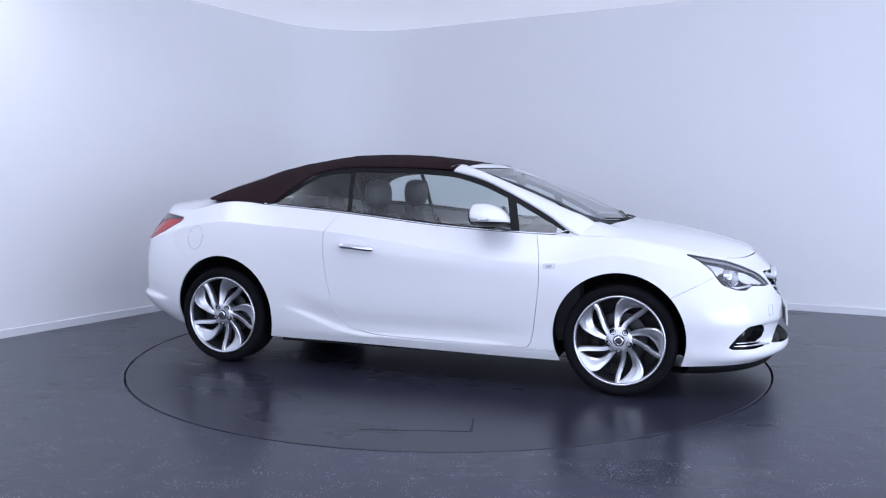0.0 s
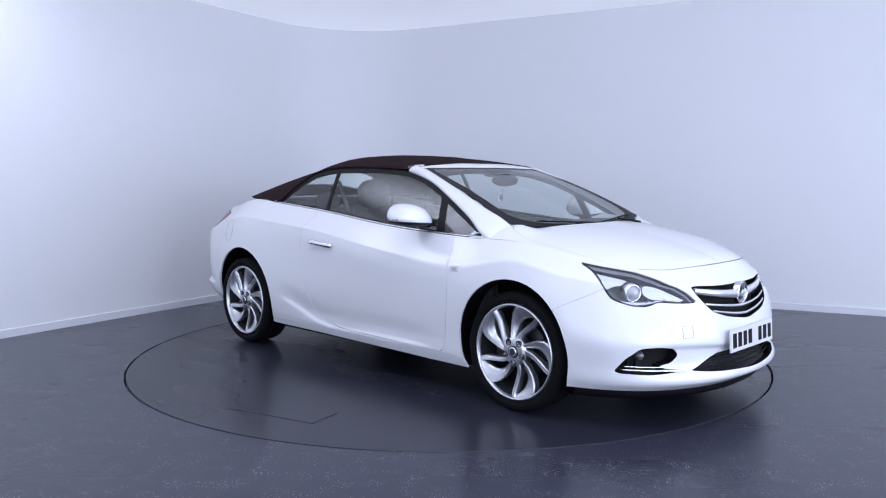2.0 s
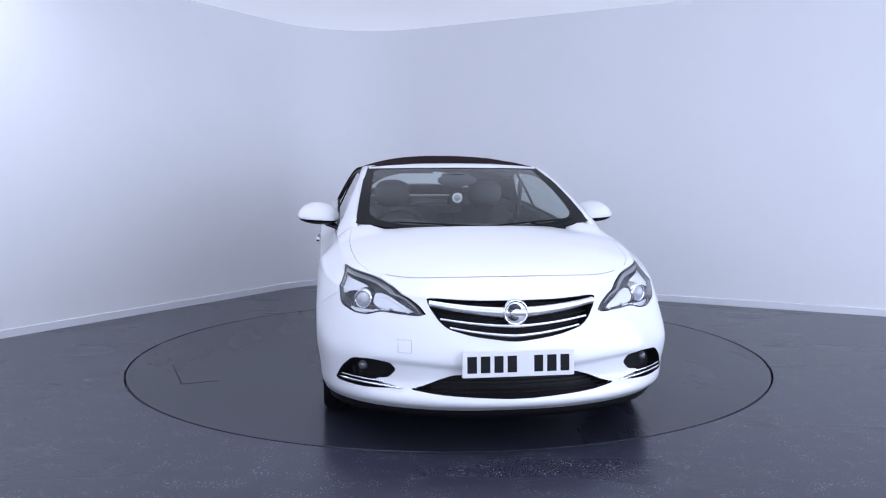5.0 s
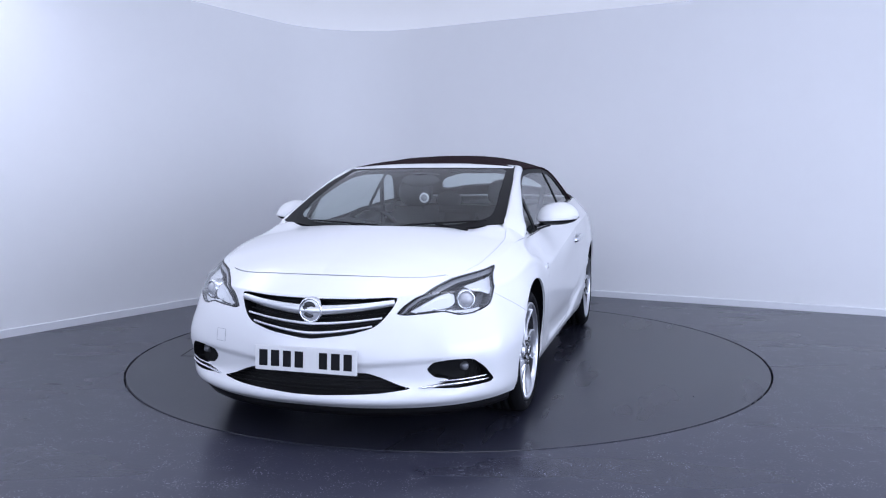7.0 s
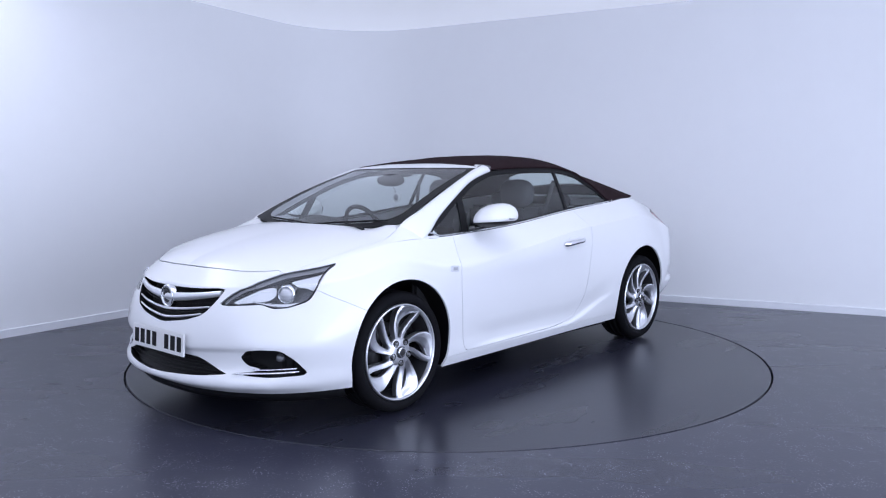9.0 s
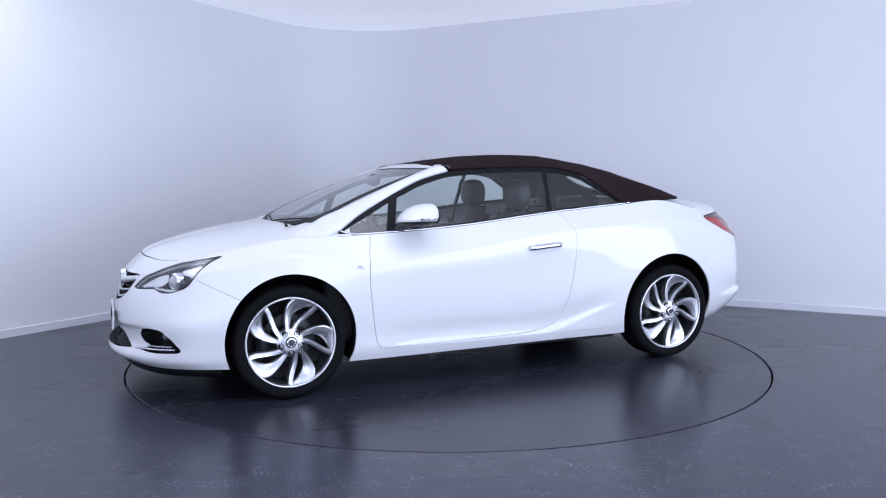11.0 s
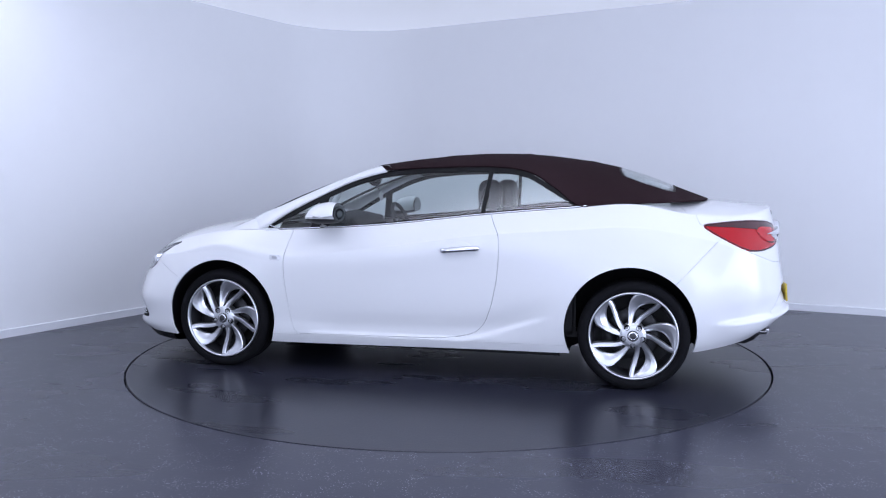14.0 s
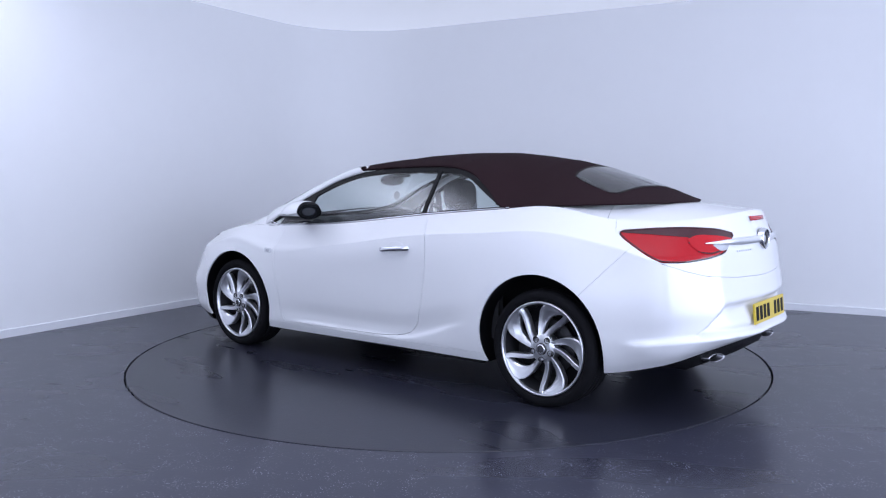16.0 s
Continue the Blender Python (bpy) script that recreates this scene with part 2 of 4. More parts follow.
def glass_material(name, tint, gloss=1.0):
    """A thin tinted pane: clear body under a Fresnel gloss."""
    m = bpy.data.materials.new(name)
    m.use_nodes = True
    nt = m.node_tree
    nt.nodes.remove(nt.nodes["Principled BSDF"])
    out = nt.nodes["Material Output"]
    clear = nt.nodes.new("ShaderNodeBsdfTransparent")
    clear.inputs[0].default_value = (*tint, 1)
    gl = nt.nodes.new("ShaderNodeBsdfGlossy")
    gl.inputs["Roughness"].default_value = 0.02
    gl.inputs["Color"].default_value = (gloss, gloss, gloss, 1)
    lw = nt.nodes.new("ShaderNodeLayerWeight")
    lw.inputs["Blend"].default_value = 0.5
    rise = nt.nodes.new("ShaderNodeMath")
    rise.operation = "POWER"
    rise.inputs[1].default_value = 5.2
    nt.links.new(lw.outputs["Facing"], rise.inputs[0])
    fr = nt.nodes.new("ShaderNodeMapRange")
    fr.inputs[3].default_value, fr.inputs[4].default_value = 0.07, 1.0
    nt.links.new(rise.outputs[0], fr.inputs[0])
    mix = nt.nodes.new("ShaderNodeMixShader")
    nt.links.new(fr.outputs[0], mix.inputs[0])
    nt.links.new(clear.outputs[0], mix.inputs[1])
    nt.links.new(gl.outputs[0], mix.inputs[2])
    nt.links.new(mix.outputs[0], out.inputs[0])
    return m


GLASS = glass_material("tinted_glass", (0.86, 0.92, 0.91))
SCREEN = glass_material("windscreen_glass", (0.86, 0.91, 0.91))
LENS = glass_material("lamp_cover", (0.93, 0.94, 0.95))


# ---- surface tools ----
def spline(keys, n, start_flat=False, end_flat=False):
    """A smooth curve through key points, n samples between each pair. A flat end meets its mirror image squarely."""
    k = np.array(keys, float)
    gap = np.maximum(np.linalg.norm(np.diff(k, axis=0), axis=1), 1e-6)
    flip = np.array([1, -1, 1.0])
    a = k[1] * flip if start_flat else 2 * k[0] - k[1]
    b = k[-2] * flip if end_flat else 2 * k[-1] - k[-2]
    p = np.vstack([a, k, b])
    g = np.concatenate([[gap[0]], gap, [gap[-1]]])
    sl = np.diff(p, axis=0) / g[:, None]
    tan = (sl[:-1] * g[1:, None] + sl[1:] * g[:-1, None]) / (g[:-1] + g[1:])[:, None]
    out = []
    for i in range(len(k) - 1):
        for u in np.linspace(0, 1, n, endpoint=False):
            h = gap[i]
            out.append((2 * u**3 - 3 * u**2 + 1) * k[i] + (u**3 - 2 * u**2 + u) * h * tan[i]
                       + (3 * u**2 - 2 * u**3) * k[i + 1] + (u**3 - u**2) * h * tan[i + 1])
    out.append(k[-1])
    return np.array(out)


def sheet(rows):
    """Vertices and triangles of a grid of points."""
    g = np.array(rows, float)
    n, m = g.shape[:2]
    idx = np.arange(n * m).reshape(n, m)
    a, b, c, d = idx[:-1, :-1].ravel(), idx[:-1, 1:].ravel(), idx[1:, 1:].ravel(), idx[1:, :-1].ravel()
    return g.reshape(-1, 3), np.concatenate([np.stack([a, b, c], 1), np.stack([a, c, d], 1)])


def clip(V, T, f):
    """The part of a mesh where the field f (a value for each vertex) is positive."""
    pos = f > 0
    count = pos[T].sum(1)
    tris = [tuple(t) for t in T[count == 3]]
    verts = [v for v in V]
    made = {}

    def cross(i, j):
        key = (min(i, j), max(i, j))
        if key not in made:
            u = f[i] / (f[i] - f[j])
            made[key] = len(verts)
            verts.append(V[i] + (V[j] - V[i]) * u)
        return made[key]

    for t in T[(count == 1) | (count == 2)]:
        ring = []
        for a, b in ((t[0], t[1]), (t[1], t[2]), (t[2], t[0])):
            if pos[a]:
                ring.append(a)
            if pos[a] != pos[b]:
                ring.append(cross(a, b))
        for i in range(1, len(ring) - 1):
            tris.append((ring[0], ring[i], ring[i + 1]))
    V2, T2 = np.array(verts), np.array(tris, int).reshape(-1, 3)
    used = np.unique(T2)
    back = np.full(len(V2), -1)
    back[used] = np.arange(len(used))
    return V2[used], back[T2]


def soften(poly, times=2):
    p = np.array(poly, float)
    for _ in range(times):
        q = np.roll(p, -1, axis=0)
        p = np.stack([p * 0.85 + q * 0.15, p * 0.15 + q * 0.85], 1).reshape(-1, 2)
    return p


def inside(P, poly, times=1):
    """Signed distance of 2D points to a polygon, positive inside."""
    p = soften(poly, times) if times else np.array(poly, float)
    q = np.roll(p, -1, axis=0)
    best = np.full(len(P), 1e9)
    odd = np.zeros(len(P), bool)
    for a, b in zip(p, q):
        e = b - a
        w = P - a
        u = np.clip((w @ e) / max(e @ e, 1e-12), 0, 1)
        best = np.minimum(best, np.hypot(*(w - u[:, None] * e).T))
        hit = ((a[1] > P[:, 1]) != (b[1] > P[:, 1]))
        with np.errstate(divide="ignore", invalid="ignore"):
            odd ^= hit & (P[:, 0] < (b[0] - a[0]) * (P[:, 1] - a[1]) / (b[1] - a[1]) + a[0])
    return np.where(odd, best, -best)


def normals(V, T):
    n = np.zeros_like(V)
    f = np.cross(V[T[:, 1]] - V[T[:, 0]], V[T[:, 2]] - V[T[:, 0]])
    for i in range(3):
        np.add.at(n, T[:, i], f)
    return n / np.maximum(np.linalg.norm(n, axis=1), 1e-12)[:, None]


def thicken(V, T, d):
    """A sheet given thickness towards its back, with a hard edge."""
    n = normals(V, T)
    inner = V - n * d
    count = {}
    for t in T:
        for a, b in ((t[0], t[1]), (t[1], t[2]), (t[2], t[0])):
            count[(a, b)] = 1
    rim = [e for e in count if (e[1], e[0]) not in count]
    N = len(V)
    quads_v, quads_t = [], []
    base = 2 * N
    for a, b in rim:
        quads_v += [V[a], V[b], inner[b], inner[a]]
        i = base + len(quads_v) - 4
        quads_t += [(i, i + 3, i + 2), (i, i + 2, i + 1)]
    Vn = np.vstack([V, inner] + ([np.array(quads_v)] if quads_v else []))
    Tn = np.vstack([T, T[:, ::-1] + N] + ([np.array(quads_t)] if quads_t else []))
    return Vn, Tn


def outward(V, T, ref):
    """Turns a sheet so that it faces away from a point."""
    f = np.cross(V[T[:, 1]] - V[T[:, 0]], V[T[:, 2]] - V[T[:, 0]])
    mid = V[T].mean(1) - np.array(ref)
    return T if (f * mid).sum() > 0 else T[:, ::-1]


def mirror(V, T):
    return V * np.array([1, -1, 1.0]), T[:, ::-1]


def join(*meshes):
    vs, ts, n = [], [], 0
    for V, T in meshes:
        vs.append(V)
        ts.append(T + n)
        n += len(V)
    return np.vstack(vs), np.vstack(ts)


def weld(V, T, tol=1e-5):
    key, back = np.unique(np.round(V / tol).astype(np.int64), axis=0, return_index=True, return_inverse=True)[1:]
    T2 = back.reshape(-1)[T]
    keep = (T2[:, 0] != T2[:, 1]) & (T2[:, 1] != T2[:, 2]) & (T2[:, 0] != T2[:, 2])
    return V[key], T2[keep]


def skin(name, V, T, material, parent, label="", smooth=True):
    me = bpy.data.meshes.new(name)
    me.from_pydata([tuple(v) for v in V], [], [tuple(int(i) for i in t) for t in T])
    me.materials.append(material)
    if smooth:
        me.shade_smooth()
    ob = new(name, me)
    ob.parent = parent
    return tagged(ob, label) if label else ob


def both_sides(name, V, T, material, parent, label="", thick=0.0):
    made = []
    for v, t in ((V, T), mirror(V, T)):
        if thick:
            v, t = thicken(v, t, thick)
        made.append(skin(name, v, t, material, parent, label))
    return made


def tube(points, radius, sides=8, flat=1.0, closed=False):
    """A round or flattened bar along points; radius may be a list."""
    p = np.array(points, float)
    n = len(p)
    r = np.full(n, radius, float) if np.isscalar(radius) else np.array(radius, float)
    rows = []
    for i in range(n):
        a, b = (p[(i - 1) % n], p[(i + 1) % n]) if closed else (p[max(0, i - 1)], p[min(n - 1, i + 1)])
        t = (b - a) / max(np.linalg.norm(b - a), 1e-9)
        up = np.array([0, 0, 1.0]) if abs(t[2]) < 0.9 else np.array([1.0, 0, 0])
        s = np.cross(t, up)
        s /= np.linalg.norm(s)
        u = np.cross(s, t)
        ang = np.linspace(0, 2 * np.pi, sides + 1)
        rows.append([p[i] + r[i] * (np.cos(q) * s + np.sin(q) * flat * u) for q in ang])
    if closed:
        rows.append(rows[0])
    V, T = sheet(rows)
    V, T = weld(V, T)
    if not closed:
        for ring, point in ((rows[0], p[0]), (rows[-1], p[-1])):
            c = len(V)
            V = np.vstack([V, np.array(ring), [point]])
            k = len(ring)
            T = np.vstack([T, [(c + j, c + j + 1, c + k) for j in range(k - 1)]])
    return V, T


def lathe(profile, centre=(0, 0, 0), steps=64, axis="y"):
    """Turns (radius, offset) pairs round an axis."""
    rows = []
    for a in np.linspace(0, 2 * np.pi, steps + 1):
        c, s = np.cos(a), np.sin(a)
        if axis == "y":
            rows.append([(r * c, o, r * s) for r, o in profile])
        elif axis == "x":
            rows.append([(o, r * c, r * s) for r, o in profile])
        else:
            rows.append([(r * c, r * s, o) for r, o in profile])
    V, T = sheet(rows)
    return weld(V + np.array(centre), T)


# ---- the car: x forward, y to its left, z up, origin on the ground between the axles ----
car = tagged(new("car"), "white two-door convertible with closed brown fabric roof, on the turntable", "car")

# rails of the lower body, from the middle of the nose round the left side to the middle of the tail
BOTTOM = [(2.24, 0, .203), (2.22, .26, .203), (2.14, .50, .203), (2.03, .68, .206), (1.90, .79, .208), (1.74, .855, .206), (1.348, .87, .19), (.95, .855, .185),
          (.3, .85, .19), (-.45, .85, .20), (-.95, .855, .205), (-1.348, .86, .22), (-1.73, .79, .24), (-1.98, .70, .30), (-2.14, .48, .37), (-2.22, .25, .40), (-2.24, 0, .41)]
LIP = [(2.305, 0, .245), (2.28, .26, .245), (2.20, .50, .245), (2.085, .69, .25), (1.95, .805, .25), (1.75, .875, .25), (1.348, .89, .25), (.95, .875, .235),
       (.3, .87, .24), (-.45, .87, .25), (-.95, .875, .255), (-1.348, .88, .27), (-1.745, .815, .28), (-2.02, .735, .36), (-2.20, .505, .42), (-2.29, .26, .44), (-2.31, 0, .45)]
LOW = [(2.275, 0, .33), (2.25, .26, .33), (2.175, .51, .33), (2.065, .70, .33), (1.945, .82, .335), (1.745, .89, .34), (1.348, .905, .36), (.95, .885, .34),
       (.3, .873, .34), (-.45, .878, .35), (-.95, .90, .36), (-1.348, .91, .37), (-1.76, .85, .38), (-2.05, .755, .43), (-2.235, .52, .47), (-2.315, .265, .49), (-2.335, 0, .50)]
MID = [(2.265, 0, .45), (2.245, .26, .45), (2.17, .53, .45), (2.06, .73, .45), (1.945, .84, .455), (1.745, .905, .47), (1.348, .92, .50), (.95, .90, .48),
       (.3, .888, .47), (-.45, .893, .48), (-.95, .912, .49), (-1.348, .92, .51), (-1.76, .865, .49), (-2.05, .765, .52), (-2.215, .53, .56), (-2.275, .27, .58), (-2.29, 0, .59)]
HIGH = [(2.235, 0, .58), (2.22, .26, .58), (2.14, .53, .585), (2.015, .72, .59), (1.915, .81, .60), (1.73, .885, .63), (1.348, .918, .69), (.95, .908, .64),
        (.3, .900, .62), (-.45, .903, .66), (-.95, .915, .69), (-1.348, .918, .73), (-1.75, .865, .67), (-2.02, .785, .68), (-2.18, .56, .71), (-2.245, .28, .73), (-2.265, 0, .74)]
SHOULDER = [(2.18, 0, .715), (2.165, .26, .715), (2.075, .50, .725), (1.955, .675, .735), (1.845, .795, .745), (1.68, .85, .765), (1.348, .890, .83), (.95, .903, .76),
            (.3, .902, .82), (-.45, .902, .92), (-.95, .893, .955), (-1.348, .872, .975), (-1.73, .815, .915), (-1.985, .785, .845), (-2.155, .55, .87), (-2.222, .28, .89), (-2.245, 0, .895)]
BELT = [(2.09, 0, .805), (2.07, .26, .803), (1.985, .49, .797), (1.87, .63, .812), (1.77, .725, .832), (1.62, .765, .865), (1.348, .79, .915), (.95, .805, .928),
        (.3, .80, .962), (-.45, .785, 1.040), (-.95, .775, 1.082), (-1.348, .755, 1.108), (-1.68, .705, 1.048), (-1.90, .62, 1.035), (-2.075, .45, 1.052), (-2.165, .25, 1.076), (-2.195, 0, 1.090)]
rails = [BOTTOM, LIP, LOW, MID, HIGH, SHOULDER, BELT]
rails = [np.array(r) for r in rails]
tight = np.full((17, 1), 0.14)
tight[8:12] = 0.05
tight[6:8] = 0.30
rails.insert(5, rails[5] * (1 - tight) + rails[4] * tight + np.array([0, 0.002, 0]))
over = np.full((17, 1), 0.14)
over[8:12] = 0.08
over[6:8] = 0.30
rails.insert(7, rails[6] * (1 - over) + rails[7] * over)
PER = 12
curves = [spline(r, PER, True, True) for r in rails]
wall = []
for j in range(len(curves[0])):
    wall.append(spline([c[j] for c in curves], 10))
wall = np.array(wall)
wall[0, :, 1] = wall[-1, :, 1] = 0
ry, rz = np.abs(wall[:, :, 1]), wall[:, :, 2]
ease = lambda t: np.clip(t, 0, 1) ** 2 * (3 - 2 * np.clip(t, 0, 1))
# recess for the rear plate, wider towards its foot
half_w = .615 - 1.30 * np.clip(rz - .514, -.04, .10)
dent = ease((half_w - ry) / .030) * ease((rz - .452) / .03) * ease((.618 - rz) / .022) * (wall[:, :, 0] < -1.8)
wall[:, :, 0] += .034 * dent
# ledge round the foot of the rear bumper
ledge_z = .424 + .032 * ease((-1.80 - wall[:, :, 0]) / .35)
ledge = (.020 * ease((ledge_z + .004 - rz) / .022) * ease((rz - .26) / .13) - .008 * ease((rz - ledge_z) / .012) * ease((ledge_z + .13 - rz) / .11)) * ease((-1.79 - wall[:, :, 0]) / .16)
away = np.stack([wall[:, :, 0] + 1.35, wall[:, :, 1]], 2)
away /= np.maximum(np.linalg.norm(away, axis=2, keepdims=True), 1e-6)
wall[:, :, :2] += away * ledge[:, :, None]
# undercut of the front bumper between the fog lamps
cut_z = .412 + .022 * ease((ry - .2) / .4)
under = ease((cut_z - rz) / .020) * ease((rz - .275) / .05) * ease((.74 - ry) / .16) * (wall[:, :, 0] > 1.8)
wall[:, :, 0] -= .020 * under
# hollow along the foot of the door, rising towards the rear wheel
fold = .262 + .30 * ease((-.25 - wall[:, :, 0]) / .75) * .6
hollow = ease((rz - fold + .012) / .026) * ease((fold + .16 - rz) / .14) * ease((.85 - np.abs(wall[:, :, 0] + .05)) / .3) * (wall[:, :, 1] > .5)
wall[:, :, 1] -= .015 * hollow
WV, WT = sheet(wall)
WT = outward(WV, WT, (0, 0, 0.5))

# top sheets: bonnet and tail deck, crowned between the belt rail and the middle line
edge = curves[-1]


def deck(first, last, middle):
    """From the belt rail (keys first to last) inwards to points on the middle line."""
    out = []
    mid = spline(middle, PER)
    for k in range(first * PER, last * PER + 1):
        e, c = edge[k], mid[k - first * PER]
        row = []
        for w in np.linspace(0, 1, 22):
            q = e + (c - e) * w
            q[2] = e[2] + (c[2] - e[2]) * (1 - (1 - w) ** 2.6)
            row.append(q)
        out.append(row)
    V, T = sheet(out)
    V, T = weld(V, T)
    return V, outward(V, T, (V[:, 0].mean(), 0, -3))


HV, HT = deck(0, 7, [(2.09, 0, .805), (2.03, 0, .838), (1.93, 0, .872), (1.82, 0, .902), (1.72, 0, .925), (1.58, 0, .953), (1.36, 0, .990), (1.10, 0, 1.025)])
lift = ease((1.36 - HV[:, 0]) / .20) * ease((np.abs(HV[:, 1]) - .50) / .14) * ease((.815 - np.abs(HV[:, 1])) / .10)
HV[:, 2] += .044 * lift
DV, DT = deck(11, 16, [(-1.50, 0, 1.125), (-1.70, 0, 1.125), (-1.88, 0, 1.118), (-2.02, 0, 1.10), (-2.13, 0, 1.089), (-2.195, 0, 1.090)])

# ---- cutting the lower body into panels ----
SEAM_W = 0.0014
ARCH_F, ARCH_R = (1.343, 0.348, 0.380), (-1.327, 0.358, 0.386)
XZ = lambda V: V[:, [0, 2]]
YZ = lambda V: V[:, [1, 2]]
XY = lambda V: V[:, [0, 1]]


def arch(V):
    f = np.full(len(V), 1e9)
    for x, z, r in (ARCH_F, ARCH_R):
        f = np.minimum(f, np.hypot(V[:, 0] - x, V[:, 2] - z) - r)
    return np.where(V[:, 1] > 0.45, f, 1.0)


def tail_angle(V):
    """Runs round the tail: angle about a point ahead of it, and height."""
    return np.stack([np.arctan2(V[:, 1], -(V[:, 0] + 1.4)), V[:, 2]], 1)


HEAD_POLY = [(1.690, .838), (1.80, .817), (1.924, .787), (2.01, .754), (2.086, .716), (2.128, .680), (2.166, .634), (2.11, .640), (2.062, .648), (2.032, .628), (1.984, .632), (1.904, .666), (1.872, .706), (1.840, .750), (1.772, .800)]
GRILLE_POLY = [(.407, .716), (.392, .672), (.352, .612), (.312, .578), (.20, .546), (0, .518), (-.20, .546), (-.312, .578), (-.352, .612), (-.392, .672), (-.407, .716), (-.2, .705), (0, .702), (.2, .705)]
INTAKE_POLY = [(.495, .302), (.43, .316), (.35, .350), (.28, .372), (-.28, .372), (-.35, .350), (-.43, .316), (-.495, .302), (-.35, .284), (0, .268), (.35, .284)]
FOG_POLY = [(.545, .385), (.575, .420), (.66, .434), (.745, .432), (.79, .385), (.825, .308), (.70, .296), (.60, .299), (.515, .307), (.62, .322), (.66, .336), (.58, .346)]
TAIL_POLY = [(1.175, .990), (.95, 1.006), (.74, 1.012), (.52, 1.002), (.36, .972), (.44, .930), (.50, .880), (.62, .856), (.80, .838), (.94, .840)]
DOOR_POLY = [(.845, 1.2), (.845, .93), (.868, .84), (.882, .73), (.880, .63), (.864, .49), (.842, .34), (.826, .275), (.820, .250), (.79, .2505), (.40, .255), (-.15, .262), (-.32, .282), (-.40, .312), (-.455, .375), (-.50, .50), (-.53, .65), (-.543, .79), (-.540, .92), (-.505, .98), (-.47, 1.045), (-.45, 1.2)]
BUMPER_POLY = [(1.30, .0), (1.30, .45), (1.64, .600), (1.82, .690), (1.90, .74), (1.98, .95), (2.6, .95), (2.6, .0)]
TAILGATE_POLY = [(.86, .90), (.80, .842), (.70, .795), (.59, .765), (.37, .745), (.0, .733), (-.4, .745), (-.4, 1.3), (.86, 1.3)]
REAR_BUMPER_POLY = [(-1.30, .0), (-1.30, .40), (-1.595, .657), (-1.85, .930), (-2.6, .930), (-2.6, .0)]

V, T = clip(WV, WT, arch(WV))
front = lambda V, f: np.where(V[:, 0] > 1.5, f, -1.0)
rear = lambda V, f: np.where(V[:, 0] < -1.5, f, -1.0)
H_HEAD = lambda V: front(V, np.where(V[:, 1] > 0.3, inside(XZ(V), HEAD_POLY, 2), -1.0))
H_GRILLE = lambda V: front(V, inside(YZ(V), GRILLE_POLY, 1))
H_INTAKE = lambda V: front(V, inside(YZ(V), INTAKE_POLY, 1))
H_FOG = lambda V: front(V, inside(YZ(V), FOG_POLY, 1))
H_TAIL = lambda V: rear(V, inside(tail_angle(V), TAIL_POLY, 2))
H_DOOR = lambda V: np.where(np.abs(V[:, 0]) < 1.2, inside(XZ(V), DOOR_POLY, 1), -1.0)
H_BUMPER = lambda V: np.where(V[:, 0] > 0, inside(XZ(V), BUMPER_POLY, 0), -1.0)
H_REARB = lambda V: np.where(V[:, 0] < 0, inside(XZ(V), REAR_BUMPER_POLY, 0), -1.0)
H_GATE = lambda V: np.where(V[:, 0] < -1.6, np.minimum(inside(YZ(V), TAILGATE_POLY, 0), (np.where(V[:, 2] < .985, .925, 1.165) - tail_angle(V)[:, 0]) * .8), -1.0)


def take(V, T, field, gap=SEAM_W):
    """What lies within a region, and what is left outside it."""
    f = field(V)
    return clip(V, T, f - gap), clip(V, T, -f - gap)


HEAD, (V, T) = take(V, T, H_HEAD, 0.0015)
GRILLE, (V, T) = take(V, T, H_GRILLE, 0.0)
INTAKE, (V, T) = take(V, T, H_INTAKE, 0.0)
FOG, (V, T) = take(V, T, H_FOG, 0.0)
TAIL, (V, T) = take(V, T, H_TAIL, 0.002)
DOOR, (V, T) = take(V, T, H_DOOR)
BUMPER, (V, T) = take(V, T, H_BUMPER, 0.0009)
GATE, (V, T) = take(V, T, H_GATE, 0.0010)
REARB, (V, T) = take(V, T, H_REARB, 0.0007)
SILL, (V, T) = take(V, T, lambda V: np.where(np.abs(V[:, 0]) < 1.1, 0.241 + 0.012 * (0.9 - V[:, 0]) / 1.8 - V[:, 2], -1.0), 0.001)
FENDER, (V, T) = take(V, T, lambda V: V[:, 0], 0.0)
QUARTER = (V, T)

SCREEN_BASE = lambda y: (1.315 - 0.145 * (y / 0.66) ** 2, 0.962 + 0.046 * (y / 0.66) ** 2)
# bonnet: the top sheet inside its seam; the rest belongs to the wings
HOOD_POLY = [(2.3, .0), (2.3, .61), (1.90, .625), (1.76, .705), (1.55, .730), (1.34, .735), (1.20, .715), (1.180, .66), (1.240, .5), (1.303, .25), (1.322, 0), (1.303, -.25), (1.303, -.3), (2.3, -.3)]
HOOD, rest = take(HV, HT, lambda V: inside(XY(V), HOOD_POLY, 1), 0.0010)
WING_TOP = clip(rest[0], rest[1], rest[0][:, 1] - 0.60)
WING_TOP = clip(WING_TOP[0], WING_TOP[1], WING_TOP[0][:, 0] - 0.96)

